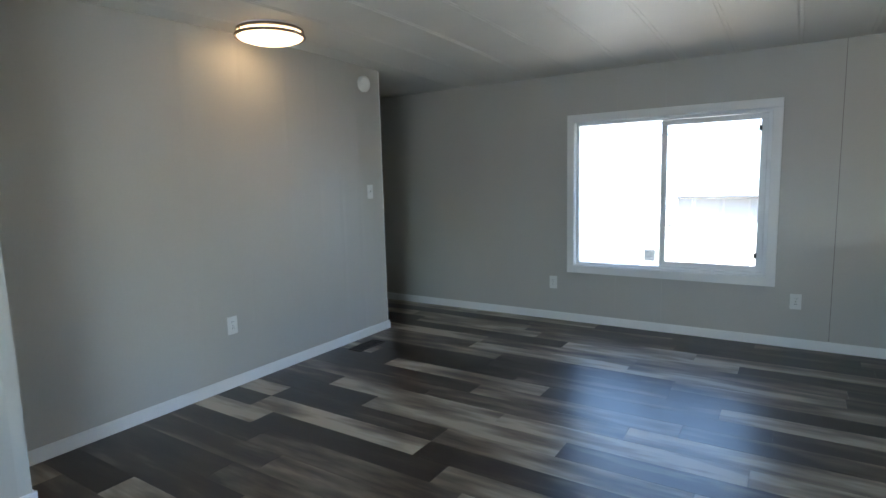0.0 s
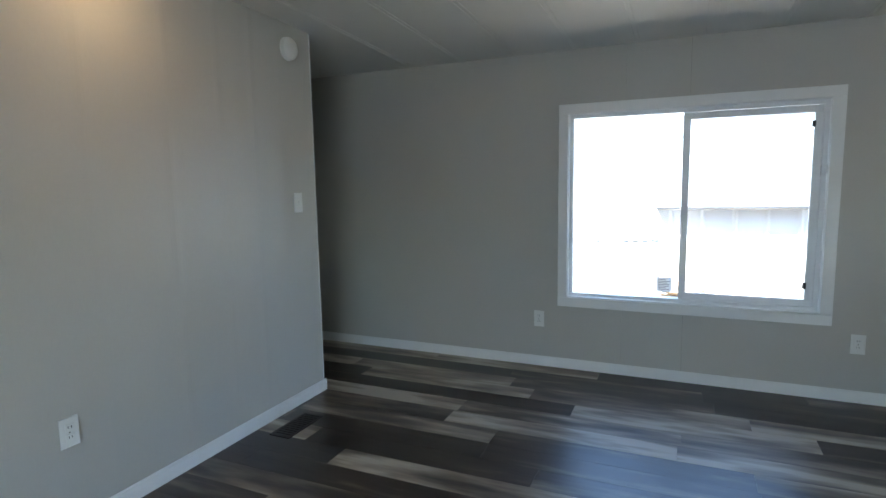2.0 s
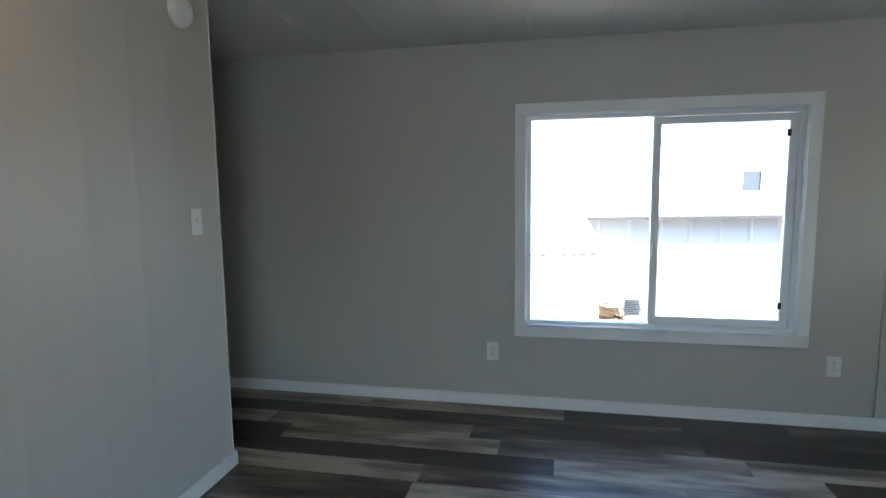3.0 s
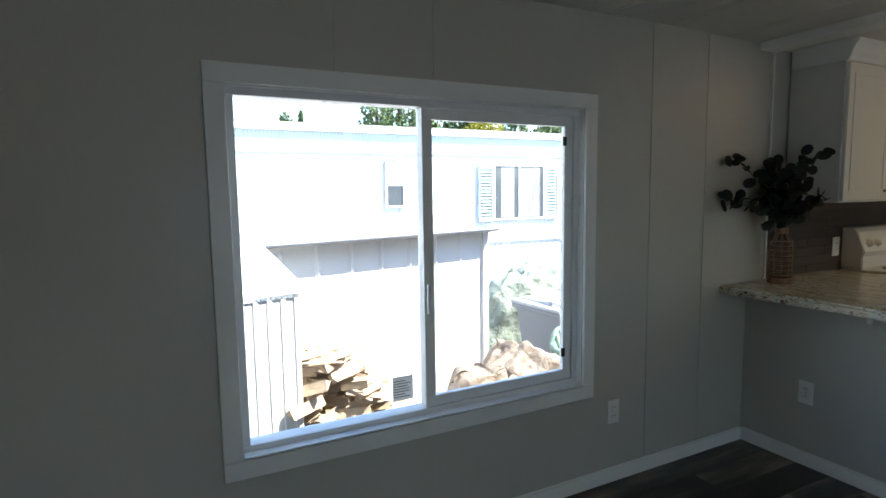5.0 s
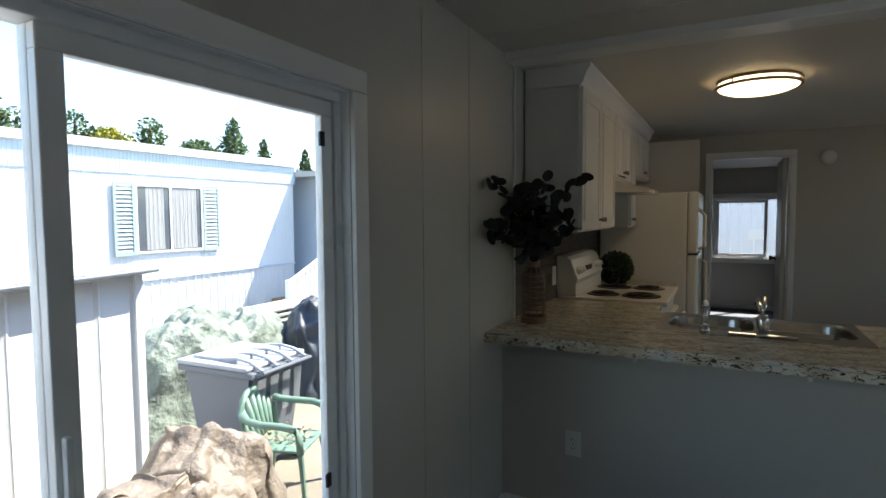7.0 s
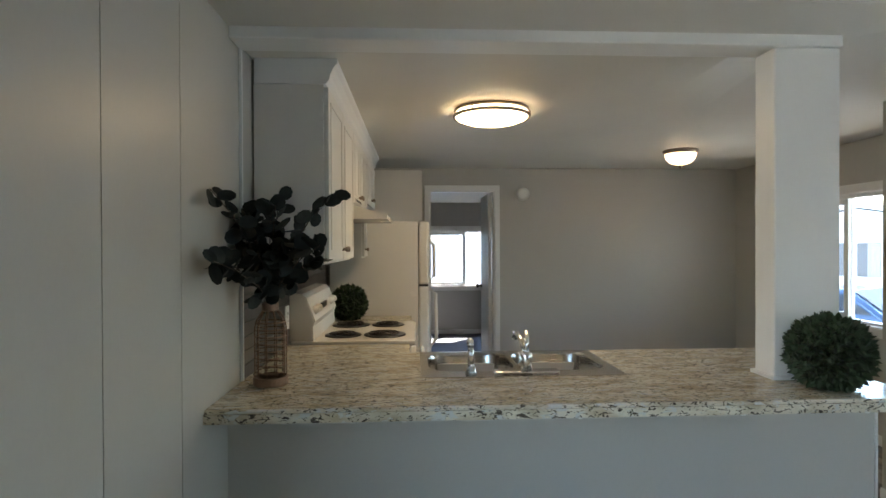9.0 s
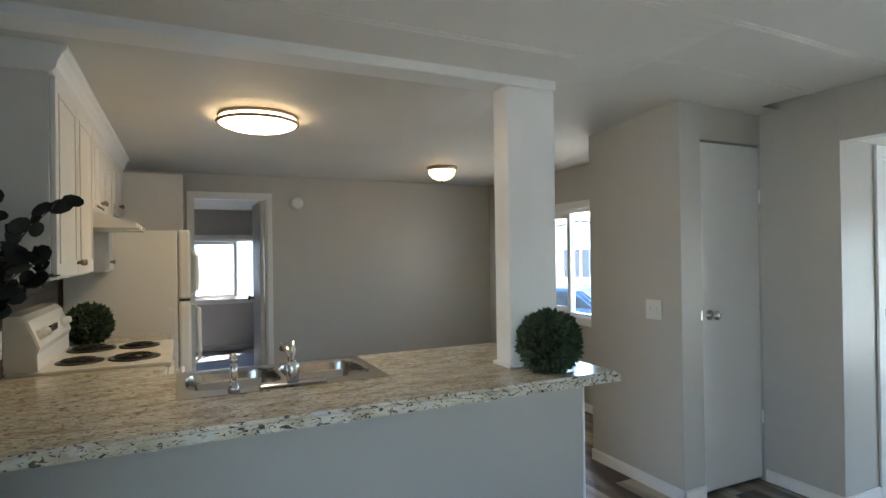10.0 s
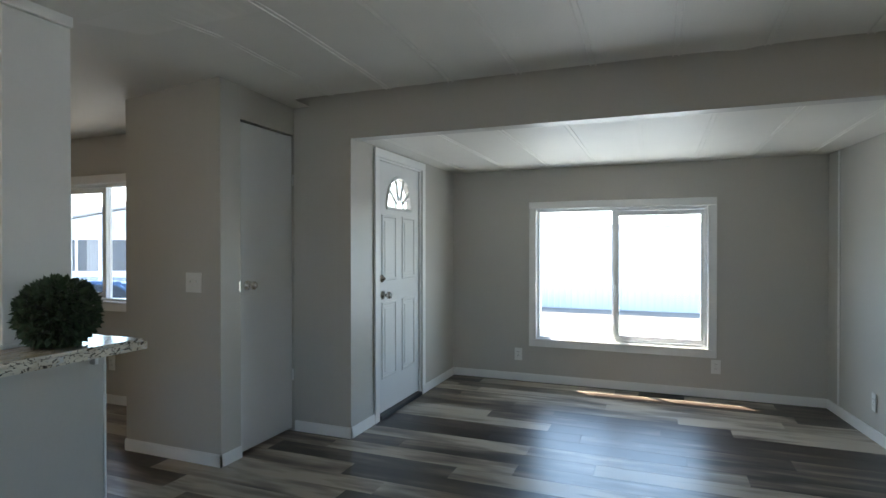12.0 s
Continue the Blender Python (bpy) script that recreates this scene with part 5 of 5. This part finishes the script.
# wheeled bin
bn = thing("wheeled_bin", "grey wheeled rubbish bin with a pale lid", "bin", (1.07, 2.93, GROUND_Z))
bn.rotation_euler = (0, 0, radians(-87))
bn.scale = (0.97, 1.02, 0.98)
bm = B()
lo = [bm.verts.new(p) for p in ((-0.28, -0.26, 0.06), (0.3, -0.26, 0.06), (0.3, 0.26, 0.06), (-0.28, 0.26, 0.06))]
hi = [bm.verts.new(p) for p in ((-0.40, -0.33, 0.96), (0.42, -0.33, 0.96), (0.42, 0.33, 0.96), (-0.40, 0.33, 0.96))]
bm.faces.new(lo[::-1])
bm.faces.new(hi)
for k in range(4):
    bm.faces.new((lo[k], lo[(k + 1) % 4], hi[(k + 1) % 4], hi[k]))
bmesh.ops.bevel(bm, geom=list(bm.edges), offset=0.03, segments=2, affect="EDGES")
part("body", bm, M_BIN, bn)
part("rim", box(B(), -0.43, 0.45, -0.36, 0.36, 0.93, 0.985, 0.012), M_BIN, bn)
bm = box(B(), -0.44, 0.40, -0.37, 0.37, 0.986, 1.03, 0.018)
box(bm, -0.34, 0.2, -0.28, 0.28, 1.0, 1.06, 0.02)
ld = part("lid", bm, M_LID, bn)
for y in (-0.27, -0.09, 0.09, 0.27):
    part("lid_rib", tube(B(), [(0.0, y, 1.05), (0.2, y, 1.072), (0.36, y, 1.05), (0.49, y, 0.99)], 0.016, 8), M_LID, ld)
part("handle", tube(B(), [(0.45, -0.3, 0.96), (0.52, -0.3, 0.98), (0.52, 0.3, 0.98), (0.45, 0.3, 0.96)], 0.018, 8), M_BIN, bn)
for y in (-0.22, -0.07, 0.08, 0.23):
    bm = B()
    bm.faces.new([bm.verts.new(p) for p in ((0.402, y - 0.04, 0.55), (0.402, y + 0.04, 0.55), (0.43, y + 0.05, 0.90), (0.43, y - 0.05, 0.90))])
    bmesh.ops.solidify(bm, geom=bm.faces[:], thickness=0.012)
    part("rear_rib", bm, M_LID, bn)
for y in (-0.3, 0.3):
    part("wheel", tube(B(), [(0.32, y - 0.03, 0.13), (0.32, y + 0.03, 0.13)], 0.13, 20), M_RUBBER, bn)

# garden chair
ch = thing("garden_chair", "green moulded plastic garden armchair with litter on it", "chair", (0.86, 2.22, GROUND_Z))
ch.rotation_euler = (0, 0, radians(18))
part("seat", box(B(), -0.22, 0.22, -0.22, 0.22, 0.40, 0.425, 0.01), M_GREEN, ch)
for k in range(6):
    a = -0.17 + 0.068 * k
    part("back_slat", tube(B(), [(a * 0.72, 0.21, 0.42), (a * 0.98, 0.255, 0.60), (a * 1.22, 0.30, 0.81 - 2.6 * a * a)], 0.027, 8), M_GREEN, ch, smooth=True)
part("back_rim", tube(B(), [(-0.20, 0.20, 0.42), (-0.25, 0.25, 0.62), (-0.235, 0.28, 0.71), (-0.17, 0.30, 0.785), (-0.09, 0.31, 0.82), (0, 0.315, 0.83), (0.09, 0.31, 0.82), (0.17, 0.30, 0.785), (0.235, 0.28, 0.71), (0.25, 0.25, 0.62), (0.20, 0.20, 0.42)], 0.026, 8), M_GREEN, ch, smooth=True)
for s in (-1, 1):
    part("armrest", tube(B(), [(0.245 * s, 0.27, 0.70), (0.28 * s, 0.2, 0.665), (0.30 * s, 0.08, 0.65), (0.30 * s, -0.10, 0.645), (0.285 * s, -0.19, 0.62), (0.27 * s, -0.22, 0.55), (0.25 * s, -0.22, 0.42)], 0.029, 10), M_GREEN, ch, smooth=True)
    for y0, y1 in ((-0.2, -0.25), (0.2, 0.28)):
        part("leg", tube(B(), [(0.21 * s, y0, 0.41), (0.25 * s, y1, 0.0)], 0.026, 8, 0.018), M_GREEN, ch)
litter = thing("leaf_litter", "dry leaves and scraps lying on the chair seat", "leaf litter", (0.86, 2.22, GROUND_Z + 0.425), kind="stuff")
bm = B()
for k in range(90):
    c = Vector((rnd.uniform(-0.18, 0.18), rnd.uniform(-0.18, 0.18), rnd.uniform(0.0, 0.06)))
    d = Vector((rnd.uniform(-1, 1), rnd.uniform(-1, 1), rnd.uniform(0, 0.6))).normalized() * 0.035
    s = d.cross(Vector((0, 0, 1))) * 0.6
    bm.faces.new([bm.verts.new(p) for p in (c, c + d * 0.5 + s, c + d, c + d * 0.5 - s)])
part("leaves", bm, M_WOOD, litter)


# ---- trees ----
def tree(x, y, hgt, rad, mat, seed, conical, label):
    rnd = random.Random(seed)
    hgt, rad = hgt * 1.12, rad * 1.5
    taper = 0.62 if conical == 1 else 0.36
    t = thing("tree", label, "tree", (x, y, GROUND_Z))
    bm = B()
    tube(bm, [(0, 0, 0), (0.05 * hgt * 0.1, 0, hgt * 0.5), (0, 0.02, hgt * 0.92)], 0.035 * hgt, 8, 0.01 * hgt)
    for k in range(10):
        a, z = rnd.uniform(0, 6.28), hgt * rnd.uniform(0.3, 0.8)
        tube(bm, [(0, 0, z), (rad * 0.6 * math.cos(a), rad * 0.6 * math.sin(a), z + 0.08 * hgt)], 0.012 * hgt, 5, 0.003 * hgt)
    part("trunk", bm, M_BARK, t)
    bm = B()
    lobes = [(rnd.uniform(-0.5, 0.5) * rad, rnd.uniform(-0.5, 0.5) * rad, rnd.uniform(0.45, 0.85) * hgt, rnd.uniform(0.35, 0.6) * rad) for _ in range(9)]
    for k in range(5200):
        if conical:
            f = rnd.random() ** 0.6
            z = hgt * (1.0 - 0.82 * f)
            tier = 0.65 + 0.35 * abs(math.sin(f * 26))
            a = rnd.uniform(0, 6.28)
            r = rad * f ** taper * tier * rnd.uniform(0.5, 1.0) * (1 + 0.25 * math.sin(3 * a + seed))
            c = Vector((r * math.cos(a), r * math.sin(a), z))
        else:
            lx, ly, lz, lr = lobes[k % 9]
            d = Vector((rnd.gauss(0, 1), rnd.gauss(0, 1), rnd.gauss(0, 1.1))).normalized()
            c = Vector((lx, ly, lz)) + d * lr * rnd.uniform(0.6, 1.08)
        d = Vector((rnd.uniform(-1, 1), rnd.uniform(-1, 1), rnd.uniform(-0.7, 0.5))).normalized() * rnd.uniform(0.016, 0.034) * hgt
        s = d.cross(Vector((rnd.uniform(-1, 1), rnd.uniform(-1, 1), rnd.uniform(-1, 1)))).normalized() * d.length * 0.45
        bm.faces.new([bm.verts.new(p) for p in (c - d * 0.5, c + s, c + d * 0.5, c - s)])
    part("crown", bm, mat, t)
    return t


GT = "tall dark green tree behind the neighbouring home"
for x, y, hgt, rad, mat, sd_, con in ((12.8, 40, 9.3, 1.6, M_FOL, 1, 2), (15.1, 41, 9.4, 1.7, M_FOL, 2, 2), (17.2, 41, 8.6, 1.7, M_FOL, 3, 2), (19.2, 42, 8.6, 1.5, M_FOL, 9, False),
                                     (22.4, 40, 8.4, 1.5, M_FOL2, 4, False), (22.0, 43, 9.3, 1.6, M_FOL, 5, False), (26.0, 40, 9.1, 1.6, M_FOL, 6, 2),
                                     (29.0, 40, 8.4, 1.4, M_FOL, 7, False), (32.0, 41, 8.7, 1.5, M_FOL, 10, False), (34.3, 40, 10.2, 1.8, M_FOL, 8, True), (39.0, 41, 9.0, 1.3, M_FOL, 12, True), (44.0, 40, 8.5, 1.2, M_FOL, 13, True),
                                     (5.6, 40, 7.4, 0.8, M_FOL, 14, 2), (6.8, 40, 7.6, 0.6, M_FOL, 17, True), (50.0, 40, 9.6, 1.3, M_FOL, 15, True)):
    tree(x, y, hgt, rad, mat, sd_, con, {0: GT, 1: "pointed dark green conifer beyond the roofs", 2: "yellow-green flowering tree beyond the roofs"}[2 if mat is M_FOL2 else int(con == 1)])

# ---- outside, street side and beyond the bedroom ----
h2 = thing("gabled_home", "pale grey mobile home with a low gable and wide windows", "mobile home", (11.2, -11.6, GROUND_Z))
h2.rotation_euler = (0, 0, radians(30))
part("wall", box(B(), -3.0, 3.0, -7.0, 0.0, 0.0, 2.5), M_SIDING, h2)
bm = B()
q = [(-3.3, 2.48), (0, 3.15), (3.3, 2.48), (3.3, 2.6), (0, 3.27), (-3.3, 2.6)]
e0, e1 = [bm.verts.new((x, 0.35, z)) for x, z in q], [bm.verts.new((x, -7.3, z)) for x, z in q]
for k in range(6):
    bm.faces.new((e0[k], e0[(k + 1) % 6], e1[(k + 1) % 6], e1[k]))
bm.faces.new(e0[::-1])
bm.faces.new(e1)
bmesh.ops.recalc_face_normals(bm, faces=bm.faces)
part("roof", bm, M_SIDING, h2)
bm = B()
for yy in (0.0, -0.05):
    bm.faces.new([bm.verts.new((x, yy, z)) for x, z in ((-3.0, 2.501), (3.0, 2.501), (0, 3.11))])
part("gable", bm, M_FASCIA, h2)
for x0 in (-1.95, -0.6, 0.75):
    w = part("window", plate(B(), 1, x0, x0 + 1.2, 1.36, 2.32, 0.002, 0.04, [(x0 + 0.06, x0 + 0.57, 1.42, 2.26), (x0 + 0.63, x0 + 1.14, 1.42, 2.26)]), M_TRIM, h2)
    part("pane", box(B(), x0 + 0.03, x0 + 1.17, 0.003, 0.01, 1.39, 2.29), M_DARKGL, w)
    part("curtain", ribbed(B(), (x0 + 0.35, 0.014), (x0 + 0.08, 0.014), 1.43, 2.25, 0.07, 0.006), M_CURT, w)

car = thing("car", "blue car parked on the street", "car", (8.0, -8.6, GROUND_Z))
car.rotation_euler = (0, 0, radians(25))
bm = B()
prof = [(-2.1, 0.3), (-2.15, 0.7), (-1.9, 0.95), (-1.1, 1.0), (-0.5, 1.42), (0.9, 1.45), (1.5, 1.0), (2.1, 0.95), (2.15, 0.35)]
e0, e1 = [bm.verts.new((x, -0.8 + (0.12 if z > 1.2 else 0), z)) for x, z in prof], [bm.verts.new((x, 0.8 - (0.12 if z > 1.2 else 0), z)) for x, z in prof]
for k in range(9):
    bm.faces.new((e0[k], e0[(k + 1) % 9], e1[(k + 1) % 9], e1[k]))
bm.faces.new(e0[::-1])
bm.faces.new(e1)
bmesh.ops.recalc_face_normals(bm, faces=bm.faces)
bmesh.ops.bevel(bm, geom=list(bm.edges), offset=0.06, segments=2, affect="EDGES")
part("body", bm, M_CAR, car, smooth=False)
for s in (-1, 1):
    bm = B()
    qq = [(-0.9, 1.04), (-0.42, 1.36), (0.85, 1.38), (1.3, 1.04)]
    bm.faces.new([bm.verts.new((x, s * (0.81 - (z - 1.0) * 0.3), z)) for x, z in qq])
    bmesh.ops.solidify(bm, geom=bm.faces[:], thickness=0.02)
    part("side_window", bm, M_DARKGL, car)
    for x in (-1.35, 1.35):
        wl = part("wheel", tube(B(), [(x, s * 0.62, 0.32), (x, s * 0.83, 0.32)], 0.32, 24), M_RUBBER, car)
        part("rim", tube(B(), [(x, s * 0.832, 0.32), (x, s * 0.842, 0.32)], 0.2, 16), M_STEEL, wl)
bm = B()
bm.faces.new([bm.verts.new(p) for p in ((-1.04, -0.62, 1.075), (-1.04, 0.62, 1.075), (-0.54, 0.58, 1.42), (-0.54, -0.58, 1.42))])
bmesh.ops.solidify(bm, geom=bm.faces[:], thickness=0.02)
part("windscreen", bm, M_DARKGL, car)

h3 = thing("mobile_home", "white mobile home across the street", "mobile home", (-3.0, -19.5, GROUND_Z))
part("wall", ribbed(box(B(), -8, 6.5, -4, -0.02, 0, 2.7), (6.5, 0.0), (-8, 0.0), 0, 2.7, 0.2, 0.012), M_SIDING, h3)
part("roof", box(B(), -8.3, 6.8, -4.3, 0.1, 2.71, 2.8), M_SIDING, h3)
h4 = thing("mobile_home", "white mobile home close beyond the bedroom window", "mobile home", (9.6, 0, GROUND_Z))
part("wall", ribbed(box(B(), 0.02, 4, -5, 2.0, 0, 2.7), (0.0, 2.0), (0.0, -5), 0.0, 2.62, 0.2, 0.012), M_SIDING, h4)
part("roof", box(B(), -0.15, 4.2, -5.2, 2.2, 2.71, 2.82), M_ROOF, h4)
part("vent", box(B(), -0.04, -0.013, -1.55, -1.3, 1.75, 1.95), M_TRIM, h4)

# ---- floor planks, last ----
W, L = 0.1625, 1.22
rnd = random.Random(21)
meshes = {}


def plank(x0, x1, y0, y1):
    key = (round(x1 - x0, 3), round(y1 - y0, 3))
    if key not in meshes:
        hx, hy, g, c = key[0] / 2, key[1] / 2, 0.0004, 0.0004
        bm = B()
        b = [bm.verts.new((sx * (hx - g), sy * (hy - g), -0.005)) for sx, sy in ((-1, -1), (1, -1), (1, 1), (-1, 1))]
        m = [bm.verts.new((sx * (hx - g), sy * (hy - g), -c)) for sx, sy in ((-1, -1), (1, -1), (1, 1), (-1, 1))]
        t = [bm.verts.new((sx * (hx - g - c), sy * (hy - g - c), 0.0)) for sx, sy in ((-1, -1), (1, -1), (1, 1), (-1, 1))]
        bm.faces.new(t)
        for u, v in ((b, m), (m, t)):
            for k in range(4):
                bm.faces.new((u[k], u[(k + 1) % 4], v[(k + 1) % 4], v[k]))
        meshes[key] = mesh_of("plank", bm, M_PLANK)
    ob = new("plank", meshes[key])
    ob.location = ((x0 + x1) / 2, (y0 + y1) / 2, 0.0)
    ob.parent = floor


row = 0
y = 0.0
while y > -5.9:
    y1 = max(-5.903, y - W)
    lo, hi = (-7.1, 3.6) if y > -3.9 else (-3.68, -0.17)
    x = lo - rnd.uniform(0.05, 1.15)
    while x < hi:
        a, b = max(lo, x), min(hi, x + L)
        if b - a > 0.02:
            plank(a, b, y1, y)
        x += L
    y, row = y1, row + 1
